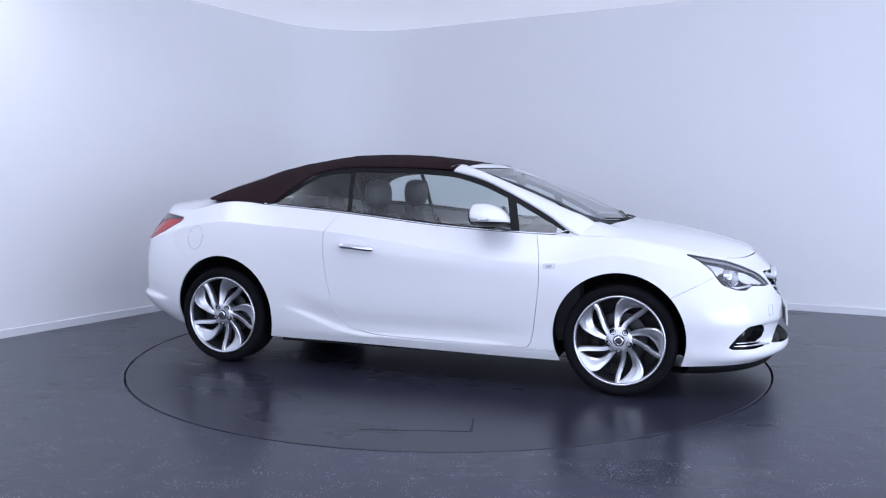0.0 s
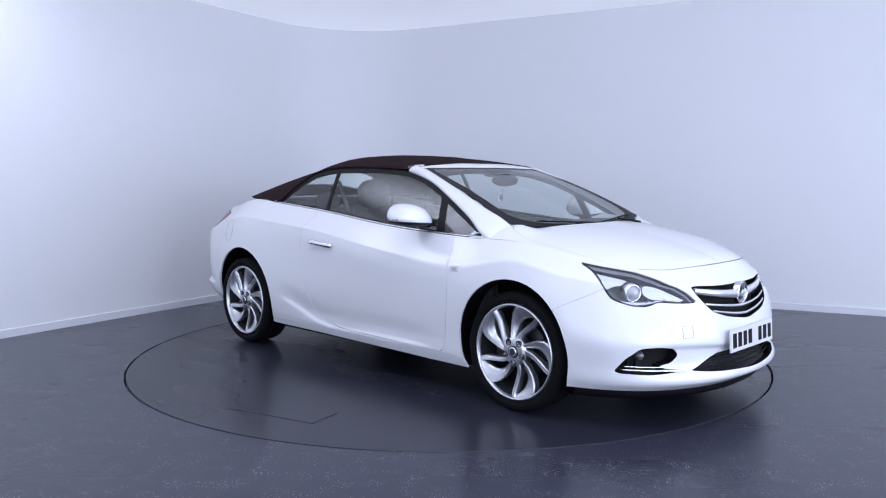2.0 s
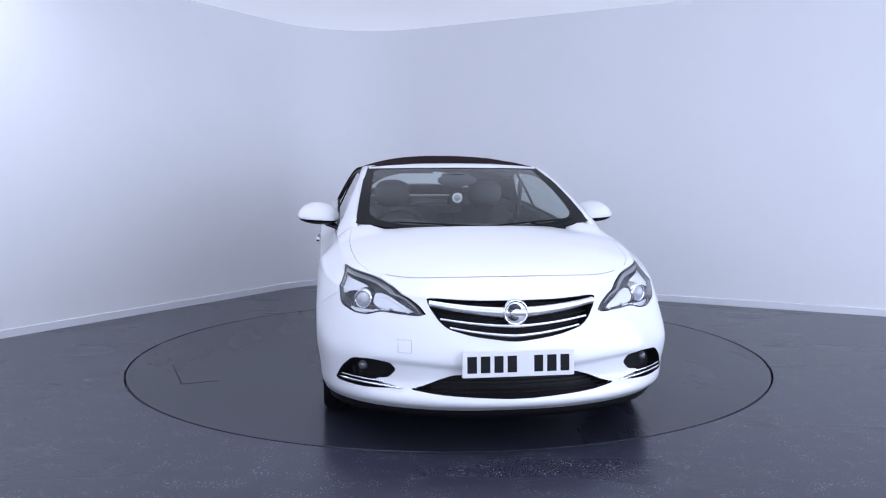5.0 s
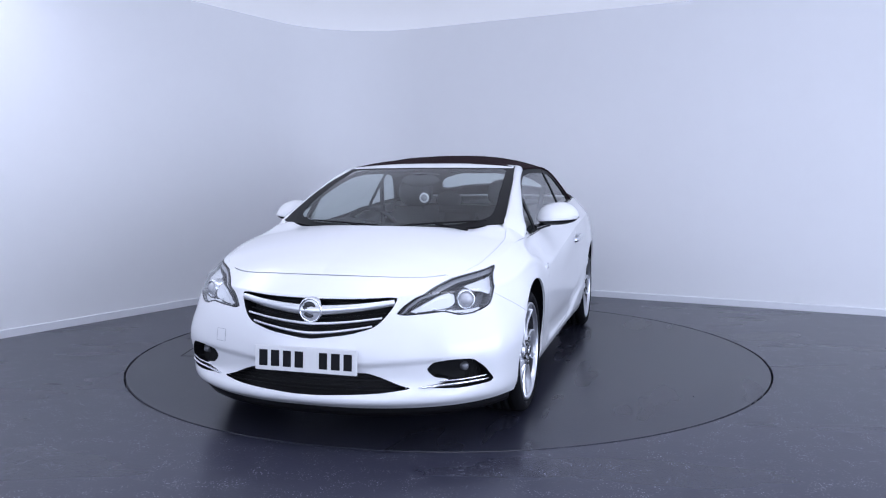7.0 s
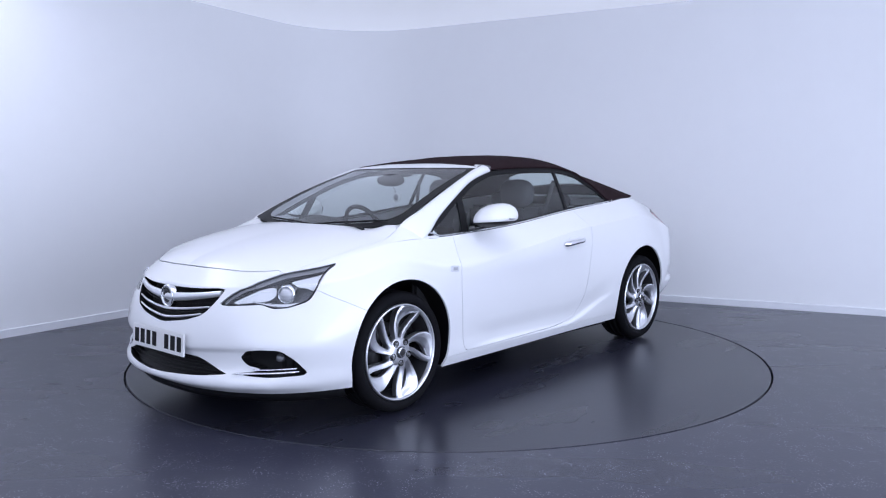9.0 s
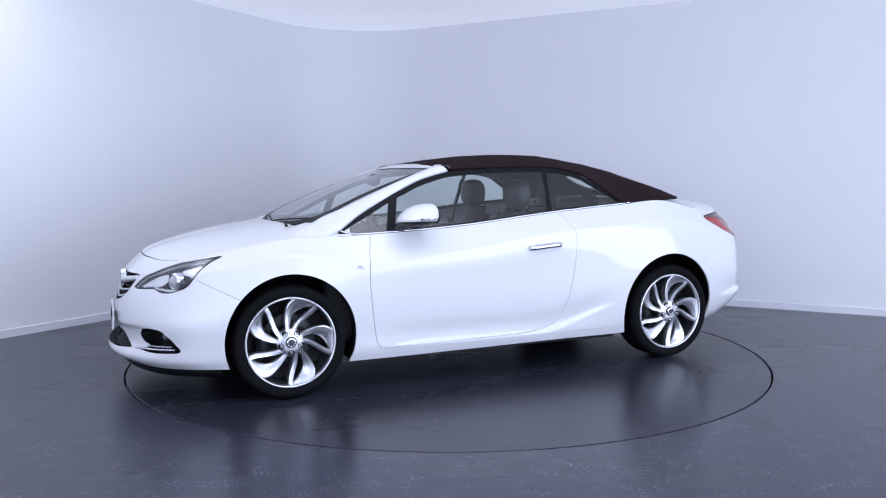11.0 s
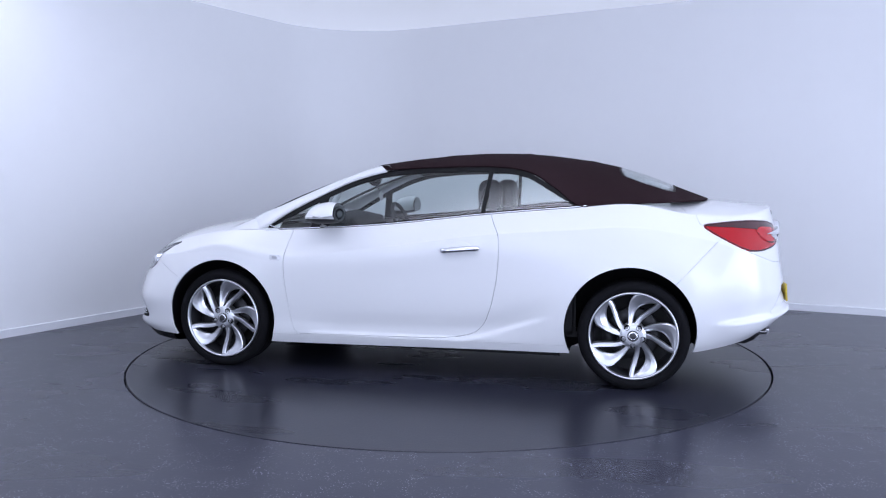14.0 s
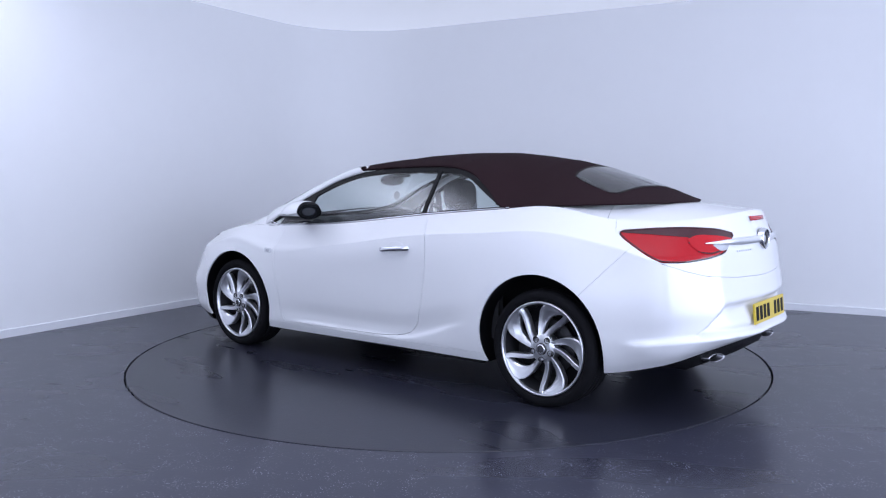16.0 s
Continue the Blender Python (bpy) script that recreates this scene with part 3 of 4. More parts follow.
lip = curves[-1][:4 * PER]
BUMPER = clip(*BUMPER, np.where((BUMPER[0][:, 0] > 1.8) & (BUMPER[0][:, 1] < .62), np.interp(BUMPER[0][:, 1], lip[:, 1], lip[:, 2]) - .0045 - BUMPER[0][:, 2], 1.0))
nose = join(BUMPER, mirror(*BUMPER))
skin("front_bumper", *thicken(*weld(*nose), 0.012), PAINT, car, "white painted front bumper")
both_sides("front_wing", *weld(*join(FENDER, WING_TOP)), PAINT, car, thick=0.012)
HOOD = weld(*join(HOOD, mirror(*HOOD)))
skin("bonnet", *thicken(*HOOD, 0.012), PAINT, car, "smooth white bonnet")
doors = both_sides("door", *DOOR, PAINT, car, "closed white door", thick=0.012)
both_sides("sill", *SILL, PAINT, car, thick=0.012)
both_sides("rear_quarter", *QUARTER, PAINT, car, thick=0.012)
skin("rear_bumper", *thicken(*weld(*join(REARB, mirror(*REARB))), 0.012), PAINT, car, "white painted rear bumper")
LID_POLY = [(-1.4, .0), (-1.58, .5), (-1.655, .712), (-1.75, .74), (-2.3, .74), (-2.3, -.3), (-1.4, -.3)]
LID, rest = take(DV, DT, lambda V: inside(XY(V), LID_POLY, 0), 0.0016)
LID = weld(*join(LID, GATE))
skin("boot_lid", *thicken(*weld(*join(LID, mirror(*LID))), 0.012), PAINT, car, "white boot lid with a ducktail edge")
DECK_SIDE = rest
both_sides("deck_side", *DECK_SIDE, PAINT, car, thick=0.012)


def bowl(V, T, d, scale=0.92):
    """A recess behind an opening: side walls and a smaller floor set back by d."""
    n = normals(V, T)
    c = V.mean(0)
    floor_v = c + (V - c) * scale - n * d
    edges = {}
    for t in T:
        for a, b in ((t[0], t[1]), (t[1], t[2]), (t[2], t[0])):
            edges[(a, b)] = 1
    qv, qt = [], []
    for a, b in edges:
        if (b, a) not in edges:
            i = len(V) + len(qv)
            qv += [V[a], V[b], floor_v[b], floor_v[a]]
            qt += [(i, i + 1, i + 2), (i, i + 2, i + 3)]
    return np.vstack([floor_v, np.array(qv)]), np.vstack([T, np.array(qt)])


NOSE = WV[WV[:, 0] > 1.6]
TAILP = WV[WV[:, 0] < -1.6]


def on_nose(y, z, out=0.0):
    d = (NOSE[:, 1] - abs(y)) ** 2 + (NOSE[:, 2] - z) ** 2 + 1e-7
    k = np.argsort(d)[:5]
    w = 1 / d[k]
    return np.array([(NOSE[k, 0] * w).sum() / w.sum() + out, y, z])


def on_tail(y, z, out=0.0):
    d = (TAILP[:, 1] - abs(y)) ** 2 + (TAILP[:, 2] - z) ** 2 + 1e-7
    k = np.argsort(d)[:5]
    w = 1 / d[k]
    return np.array([(TAILP[k, 0] * w).sum() / w.sum() - out, y, z])


def ellipsoid(c, r, rings=16, steps=28):
    rows = []
    for a in np.linspace(-np.pi / 2, np.pi / 2, rings):
        rows.append([(c[0] + r[0] * np.cos(a) * np.cos(b), c[1] + r[1] * np.cos(a) * np.sin(b), c[2] + r[2] * np.sin(a)) for b in np.linspace(0, 2 * np.pi, steps + 1)])
    V, T = weld(*sheet(rows))
    return V, outward(V, T, c)


def rounded_box(x0, y0, z0, x1, y1, z1, bevel=0.02, m=None):
    bm = bmesh.new()
    return box(bm, x0, y0, z0, x1, y1, z1, bevel, m)


# ---- wheels ----
HUB_Z = 0.330
TYRE = [(.258, -.030), (.268, -.014), (.287, -.004), (.305, -.004), (.320, -.012), (.330, -.026), (.3345, -.044), (.3350, -.070), (.329, -.071), (.329, -.079), (.3352, -.080), (.3355, -.115),
        (.3295, -.116), (.3295, -.124), (.3355, -.125), (.3352, -.160), (.329, -.161), (.329, -.169), (.3350, -.170), (.3345, -.196), (.329, -.215), (.315, -.230), (.287, -.236), (.258, -.215)]
RIM = [(.259, -.036), (.2640, -.022), (.2645, -.013), (.261, -.007), (.255, -.006), (.2505, -.012), (.247, -.030), (.243, -.070), (.232, -.120), (.236, -.200), (.258, -.215)]


# one pair of spokes, drawn upright: edges of the broad blade and of the straight arm beside it, in rim radii
BLADE_OUT = [(-.10, .20), (-.118, .45), (-.100, .67), (-.045, .84), (.085, .955), (.30, .918), (.54, .805)]
BLADE_IN = [(-.01, .28), (.012, .41), (.045, .53), (.105, .625), (.20, .69), (.34, .733), (.505, .738)]
ARM_LEFT = [(.0, .25), (.10, .395), (.29, .565), (.49, .735), (.53, .80)]
ARM_RIGHT = [(.10, .21), (.20, .345), (.385, .495), (.575, .66), (.62, .73)]
RIM_R = .2645


def wheel_face(r):
    return -.017 - .013 * math.sin(math.pi * min(1, max(0, (r - .05) / .20)))


def spoke(turn, first, second, slope):
    """A solid bar between two edges, proud along the first and sloping down to the second."""
    ends = [spline([(x, y, 0) for x, y in e], 5) * RIM_R for e in (first, second)]
    rows = []
    for p, q in zip(*ends):
        row = []
        for w, drop in ((0, .044), (0, .006), (.12, .0), (.50, slope * .25), (.86, slope), (1, slope + .008), (1, .046)):
            m = p + (q - p) * w
            row.append((m[0], m[1], wheel_face(math.hypot(m[0], m[1])) - drop))
        rows.append(row)
    c, n = math.cos(turn), math.sin(turn)
    rows = [[(-(x * c - y * n), d, x * n + y * c) for x, y, d in row] for row in rows]
    V, T = sheet(rows)
    k = len(rows[0])
    ends = [(0, i, i + 1) for i in range(1, k - 1)] + [(len(V) - k, len(V) - k + i + 1, len(V) - k + i) for i in range(1, k - 1)]
    back = [(j * k, (j + 1) * k, (j + 1) * k + k - 1) for j in range(len(rows) - 1)] + [(j * k, (j + 1) * k + k - 1, j * k + k - 1) for j in range(len(rows) - 1)]
    return V, np.vstack([T, ends, back])


def wheel_thing(place, turn):
    wheel = new("wheel")
    wheel.parent = car
    wheel.matrix_basis = pose(*place, 0, 0, turn)
    V, T = lathe([(r if r < .27 else .27 + (r - .27) * .915, o) for r, o in TYRE], steps=96)
    skin("tyre", V, outward(V, T, (0, -.12, 0)), RUBBER, wheel, "black low-profile tyre")
    V, T = lathe(RIM[:7], steps=96)
    skin("rim", V, T, ALLOY, wheel, "polished silver alloy rim")
    # the barrel's shade is put into a darker alloy than the outer rim
    V, T = lathe(RIM[6:], steps=64)
    skin("rim_barrel", V, T, ALLOY_DARK, wheel, "inner rim barrel, coloured dark for its shade")
    for k in range(5):
        a = radians(72 * k)
        V, T = spoke(a, BLADE_OUT, BLADE_IN, .012)
        skin("spoke", V, outward(V, T, V.mean(0) - np.array([0, .03, 0])), ALLOY, wheel, "broad curved silver turbine spoke", smooth=False)
        V, T = spoke(a, ARM_LEFT, ARM_RIGHT, .006)
        skin("spoke", V, outward(V, T, V.mean(0) - np.array([0, .03, 0])), ALLOY, wheel, "narrow straight silver spoke", smooth=False)
    V, T = lathe([(0, -.018), (.030, -.018), (.052, -.019), (.073, -.022), (.080, -.032), (.080, -.09), (0, -.09)], steps=48)
    skin("hub", V, T, ALLOY, wheel)
    V, T = lathe([(0, -.007), (.025, -.008), (.032, -.012), (.034, -.022)], steps=32)
    skin("hub_cap", V, T, ALLOY_DARK, wheel, "grey hub cap with a plain round emblem")
    V, T = lathe([(.019, -.0058), (.024, -.005), (.027, -.0085)], steps=32)
    skin("emblem_ring", V, T, CHROME, wheel)
    for k in range(5):
        a = radians(270 + 72 * k)
        c = (-.061 * math.cos(a), .002, .061 * math.sin(a))
        V, T = lathe([(.0175, -.026), (.0175, -.0155), (.0150, -.0155), (.0145, -.0225), (.0, -.0225)], c, 16)
        skin("bolt_recess", V, T, GLOSS_BLACK, wheel)
        V, T = lathe([(0, -.012), (.006, -.012), (.0085, -.015), (.0085, -.026)], c, 6)
        skin("wheel_bolt", V, T, EXHAUST, wheel, smooth=False)
    V, T = lathe([(.05, -.135), (.05, -.105), (.155, -.105), (.158, -.110), (.158, -.130), (.05, -.135)], steps=64)
    skin("brake_disc", V, T, STEEL, wheel, "worn steel brake disc, darkened for the shade inside the wheel")
    V, T = lathe([(.236, -.14), (.10, -.16), (0, -.16)], steps=48)
    skin("backing_plate", V, T, BLACK_PLASTIC, wheel)
    bm = rounded_box(.095, -.15, -.07, .185, -.075, .07, .02)
    part("brake_caliper", bm, STEEL, wheel)
    return wheel


for x, y, turn in ((1.348, .888, 0), (-1.348, .888, 0), (1.348, -.888, 180), (-1.348, -.888, 180)):
    wheel_thing((x, y, HUB_Z), turn)

# wheel-arch liners and underside
def on_side(x, z, out=0.0):
    d = (WV[:, 0] - x) ** 2 + (WV[:, 2] - z) ** 2 + np.where(WV[:, 1] > .5, 0, 9)
    k = np.argsort(d)[:4]
    w = 1 / (d[k] + 1e-7)
    return np.array([x, (WV[k, 1] * w).sum() / w.sum() + out, z])


for (sx, sz, sr), a0, a1 in ((ARCH_F, -22, 204), (ARCH_R, -24, 196)):
    rows = []
    for a in np.linspace(radians(a0), radians(a1), 40):
        y0 = on_side(sx + sr * math.cos(a), max(.2, sz + sr * math.sin(a)))[1]
        rows.append([(sx + (sr + d) * math.cos(a), y, sz + (sr + d) * math.sin(a)) for d, y in ((0.001, y0 - .006), (0.010, y0 - .03), (0.012, .60), (-0.20, .58))])
    both_sides("arch_liner", *sheet(rows), BLACK_PLASTIC, car, "black plastic wheel-arch liner")
bm = rounded_box(-.93, -.83, .175, .94, .83, .30, .02)
box(bm, -1.70, -.56, .20, 2.10, .56, .42, .03)
box(bm, 1.74, -.74, .19, 2.00, .74, .40, .03)
box(bm, -2.02, -.62, .30, -1.75, .62, .60, .03)
part("underbody", bm, BLACK_PLASTIC, car, "black underside", smooth=False)
low = curves[0]
n0 = 5 * PER
rows = [[p + np.array(d) * np.array([1, 1, 1]) for p in low[: n0 + 1]] for d in ((-.004, -.004, .02), (-.004, -.004, -.014), (-.03, -.015, -.046), (-.25, -.10, -.046))]
V, T = sheet(rows)
skin("front_undertray", *weld(*join((V, outward(V, T, (1, 0, .5))), mirror(V, outward(V, T, (1, 0, .5))))), BLACK_PLASTIC, car, "black plastic lip under the front bumper")
n1 = 13 * PER - 4
tail_edge = low[n1:]
rows = []
for drop, inn in ((0.03, 0.012), (0.0, 0.004), (-.040, .030), (-.090, .050), (-.118, .10), (-.12, .34)):
    row = []
    for i, p in enumerate(tail_edge):
        k = min(1.0, i / 14)
        row.append((p[0] + inn, p[1] * (1 - inn * 0.5), p[2] + drop * k + (0.03 * (1 - k) if drop < 0 else 0)))
    rows.append(row)
V, T = sheet(rows)
T = outward(V, T, (-1.5, 0, .6))
skin("rear_diffuser", *weld(*join((V, T), mirror(V, T))), BLACK_PLASTIC, car, "black ribbed plastic diffuser")
for s in (1, -1):
    rows = []
    for x, k in ((-2.00, .95), (-2.155, 1.0), (-2.162, .96), (-2.155, .88), (-2.08, .86)):
        rows.append([(x + .02 * np.cos(a) * k, s * .43 + .060 * k * np.cos(a), .318 + .021 * k * np.sin(a)) for a in np.linspace(0, 2 * np.pi, 33)])
    V, T = sheet(rows)
    skin("exhaust_tip", V, T, EXHAUST, car, "oval chrome exhaust tip")
    V, T = sheet([rows[-1], [(-2.08, s * .43, .316)] * 33])
    skin("exhaust_bore", V, T, INK, car)

# ---- front openings ----
GR = weld(*join(GRILLE, mirror(*GRILLE)))
skin("grille", *bowl(*GR, 0.07, .97), BLACK_PLASTIC, car, "glossy black radiator grille")
grille = bpy.data.objects["grille"]
IN = weld(*join(INTAKE, mirror(*INTAKE)))
skin("lower_intake", *bowl(*IN, 0.05, .96), BLACK_PLASTIC, car, "black lower air intake")
for z in (.29, .305, .32, .335, .35):
    half = .44 - (z - .30) * 2.2
    V, T = tube([on_nose(y, z, -.035) for y in np.linspace(-half, half, 22)], .0028, 6)
    skin("intake_slat", V, T, BLACK_PLASTIC, car)
for v, t in (FOG, mirror(*FOG)):
    s = 1 if v[:, 1].mean() > 0 else -1
    pocket = skin("fog_lamp_pocket", *bowl(v, t, 0.055, .90), BLACK_PLASTIC, car, "black fog lamp recess")
    c = on_nose(s * .70, .385, -.050)
    V, T = lathe([(0, .008), (.010, .006), (.018, .001), (.022, -.01), (.024, -.02)], steps=28, axis="x")
    turn = np.array(Matrix.Rotation(radians(35 * s), 3, "Z"))
    skin("fog_lamp", V @ turn.T + c, T, LAMP_GREY, pocket, "small round clear fog lamp")
    pts = [on_nose(s * y, z, .004) for y, z in zip(np.linspace(.515, .800, 14), np.linspace(.304, .326, 14))]
    V, T = tube(pts, [.002] + [.008] * 12 + [.002], 8, flat=0.75)
    skin("chrome_strip", V, T, CHROME, car, "chrome fog lamp trim")
    pts = [on_nose(s * y, z, .000) for y, z in zip(np.linspace(.60, .79, 12), np.linspace(.326, .342, 12))]
    V, T = tube(pts, .004, 6)
    skin("chrome_blade", V, T, CHROME, car)


def bar(zc, ze, half, r_c, r_e, out, name, flat=1.0):
    pts, rad = [], []
    for y in np.linspace(-half, half, 33):
        k = abs(y) / half
        pts.append(on_nose(y, zc + (ze - zc) * k ** 1.5, out))
        rad.append(r_c + (r_e - r_c) * k)
    V, T = tube(pts, rad, 10, flat=flat)
    skin(name, V, T, SATIN_CHROME, grille)


bar(.648, .690, .392, .019, .011, -.004, "chrome_wing", 1.35)
bar(.588, .622, .345, .0060, .0042, -.008, "chrome_slat", 1.2)
bar(.546, .585, .305, .0060, .0042, -.008, "chrome_slat", 1.2)
for z, half in ((.690, .37), (.567, .31), (.610, .35)):
    V, T = tube([on_nose(y, z + .03 * (abs(y) / half) ** 1.5, -.03) for y in np.linspace(-half, half, 25)], .004, 6)
    skin("grille_slat", V, T, BLACK_PLASTIC, grille)


def round_badge(c, facing, r, parent):
    """A round emblem as plain shapes: ring, silver field, sickle darkened for its shadow."""
    def put(V, T):
        V = V.copy()
        V[:, 0] *= facing
        return V + np.array(c), T if facing > 0 else T[:, ::-1]
    V, T = lathe([(r * .80, .002), (r * .84, .009), (r * .93, .011), (r, .006), (r * 1.02, -.022)], steps=48, axis="x")
    ring = skin("badge", *put(V, T), CHROME, parent, "round chrome emblem with plain sickle shape")
    V, T = lathe([(0, .003), (r * .6, .002), (r * .82, .0)], steps=40, axis="x")
    skin("badge_field", *put(V, T), ALLOY, ring)
    a = np.linspace(radians(30), radians(300), 16)
    pts = [(.006, r * .45 * math.cos(q), r * .48 * math.sin(q)) for q in a]
    V, T = tube(pts, [r * (.07 + .20 * math.sin(math.pi * i / 15)) for i in range(16)], 8)
    V[:, 0] = .004 + (V[:, 0] - .006) * .35
    skin("badge_sickle", *put(V, T), ALLOY_DARK, ring)


round_badge((2.212, 0, .650), 1, .060, grille)


def plate(facing, x, z0, z1, tilt, material, label):
    p = new("number_plate")
    p.parent = car
    tagged(p, label)
    p.matrix_basis = pose(x, 0, (z0 + z1) / 2, 0, tilt, 0 if facing > 0 else 180)
    h = (z1 - z0) / 2
    part("backing", rounded_box(-.006, -.26, -h, .004, .26, h, .003), material, p, smooth=False)
    for i, w in enumerate((.044, .044, .042, .044, 0, .042, .044, .042)):
        if not w:
            continue
        y = -.215 + .0615 * i
        part("character_bar", rounded_box(.004, y - w / 2, -.038, .0052, y + w / 2, .038, .0006), INK, p, "plain dark bar", smooth=False)
    return p


plate(1, 2.278, .368, .485, -3, PLATE_WHITE, "white number plate with plain dark bars")
plate(-1, -2.292, .482, .594, -5, PLATE_YELLOW, "yellow number plate with plain dark bars")

square = [(-.538, .470), (-.478, .470), (-.478, .528), (-.538, .528), (-.538, .470)]
rows = [on_nose(y0 + (y1 - y0) * u, z0 + (z1 - z0) * u, .0006) for (y0, z0), (y1, z1) in zip(square, square[1:]) for u in (0, .5)]
V, T = tube(rows, .0011, 5, closed=True)
skin("towing_eye_cover", V, T, GREY_PRINT, car, "fine seam of the square towing-eye cover")

# ---- headlamps ----
for v, t in (HEAD, mirror(*HEAD)):
    s = 1 if v[:, 1].mean() > 0 else -1
    lamp = skin("headlamp", *bowl(v, t, 0.060, .90), LAMP_GREY, car, "clear swept-back headlamp with a projector")
    cover = skin("lamp_cover", v, t, LENS, lamp, "clear plastic cover")
    cover.visible_shadow = False
    f = inside(XZ(v), HEAD_POLY, 2)
    rim_v, rim_t = clip(v, t, 0.0045 - f)
    skin("lamp_edge", rim_v + normals(rim_v, rim_t) * .0015, rim_t, GLOSS_BLACK, lamp)
    top = np.interp(v[:, 0], [1.69, 1.80, 1.924, 2.01, 2.086, 2.128, 2.166], [.838, .817, .787, .754, .716, .680, .634])
    band_v, band_t = clip(v, t, v[:, 2] - (top - 0.015 + 0.004 * (v[:, 0] - 1.72) / .4))
    skin("upper_bezel", band_v - normals(band_v, band_t) * .012, band_t, LAMP_BEZEL, lamp, "smoked grey upper bezel")
    yaw = np.array(Matrix.Rotation(radians(28 * s), 3, "Z"))
    c = np.array([1.960, s * .685, .692])
    V, T = lathe([(0, .026), (.018, .023), (.030, .013), (.036, -.002)], steps=36, axis="x")
    skin("projector_lens", V @ yaw.T + c, T, CLEAR_GREY, lamp, "round glass projector lens")
    V, T = lathe([(.036, -.004), (.039, .010), (.044, .008), (.048, -.010), (.052, -.04)], steps=36, axis="x")
    skin("projector_ring", V @ yaw.T + c, T, CHROME, lamp)
    # daylight strip along the lower inner edge, reflector behind the outer corner
    def lamp_point(x, z, depth):
        d = (v[:, 0] - x) ** 2 + (v[:, 2] - z) ** 2
        k = np.argsort(d)[:4]
        nn = normals(v, t)[k].mean(0)
        return v[k].mean(0) - nn / np.linalg.norm(nn) * depth
    pts = [lamp_point(x, z, .022) for x, z in ((2.125, .650), (2.10, .675), (2.07, .695), (2.04, .706), (2.01, .715))]
    V, T = tube(pts, [.003, .007, .008, .007, .005], 8)
    skin("daylight_strip", V, T, LAMP_SILVER, lamp)
    pts = [lamp_point(x, z, .024) for x, z in ((2.125, .646), (2.09, .650), (2.06, .656), (2.03, .658))]
    V, T = tube(pts, .006, 8)
    skin("daylight_strip", V, T, LAMP_SILVER, lamp)
    for name, poly, depth in (("outer_reflector", [(1.735, .812), (1.84, .786), (1.925, .762), (1.915, .742), (1.885, .722), (1.868, .715), (1.845, .742), (1.79, .782)], .022),
                              ("inner_reflector", [(2.142, .648), (2.10, .680), (2.05, .712), (1.995, .740), (1.99, .722), (2.005, .690), (2.035, .668), (2.08, .660)], .018),
                              ("lower_bezel", [(2.13, .642), (2.05, .652), (2.01, .640), (1.96, .645), (1.92, .672), (1.95, .660), (2.01, .655), (2.06, .664)], .020)):
        rv, rt = clip(v, t, inside(XZ(v), poly, 1))
        skin(name, rv - normals(rv, rt) * depth, rt, LAMP_SILVER, lamp, "bright silver reflector")
    pts = [lamp_point(x, z, .03) for x, z in ((2.02, .640), (1.985, .640), (1.95, .650))]
    V, T = tube(pts, [.008, .012, .008], 8)
    skin("lower_reflector", V, T, LAMP_SILVER, lamp)

# ---- tail lamps, emblem bar, third brake light ----
for v, t in (TAIL, mirror(*TAIL)):
    s = 1 if v[:, 1].mean() > 0 else -1
    lamp = skin("tail_lamp", *thicken(v, t, .03), RED_LENS, car, "red wrap-around tail lamp with dark upper edge")
    a = tail_angle(v * np.array([1, s, 1]))
    up_edge = np.interp(a[:, 0], [.36, .52, .74, .95, 1.175], [.972, 1.002, 1.012, 1.006, .990])
    dv, dt = clip(v, t, v[:, 2] - (up_edge - .006 - .046 * np.clip((1.16 - a[:, 0]) / .42, 0, 1) ** .8 * np.clip(.55 + (a[:, 0] - .36) / .4, .4, 1)))
    skin("upper_lens", dv + normals(dv, dt) * .002, dt, RED_DARK, lamp, "very dark red upper lens")
    INNER = [(.745, .955), (.66, .972), (.50, .962), (.40, .945), (.45, .918), (.52, .896), (.62, .880), (.70, .888), (.735, .915)]
    iv = inside(a, INNER, 2)
    bv, bt = clip(v, t, iv)
    skin("inner_lens", bv + normals(bv, bt) * .004, bt, RED_BRIGHT, lamp, "bright red inner lens")
    bv, bt = clip(v, t, np.minimum(iv + .006, .002 - iv))
    skin("lens_joint", bv + normals(bv, bt) * .0035, bt, RED_DARK, lamp, "dark line round the inner lens")
    rv, rt = clip(v, t, inside(a, [(.61, .922), (.44, .925), (.475, .893), (.55, .884)], 1))
    skin("reversing_lens", rv + normals(rv, rt) * .006, rt, CLEAR_GREY, lamp, "pale grey reversing lens")
    ev, et = clip(v, t, 0.007 - inside(a, TAIL_POLY, 2))
    skin("lamp_edge", ev + normals(ev, et) * .0035, et, RED_DARK, lamp)
    # lamp_bar from the lens to the emblem
    pts = [on_tail(s * y, z, .012) for y, z in zip(np.linspace(.03, .545, 26), np.linspace(.932, .930, 26))]
    V, T = tube(pts, [.0092] * 12 + [.0090, .0088, .0085, .0082, .0078, .0073, .0068, .0062, .0055, .0048, .004, .0032, .0022, .001], 10, flat=2.2)
    skin("chrome_bar", V, T, SATIN_CHROME, car, "chrome bar across the boot lid")
round_badge(tuple(on_tail(0, .930, .018)), -1, .058, car)
rows = []
for z, o in ((1.030, -.004), (1.032, .006), (1.055, .006), (1.057, -.004)):
    rows.append([on_tail(y, z, o) for y in np.linspace(-.115, .115, 13)])
V, T = sheet(rows)
skin("third_brake_light", V, outward(V, T, (-1.5, 0, 1)), RED_LENS, car, "narrow dark red brake light")
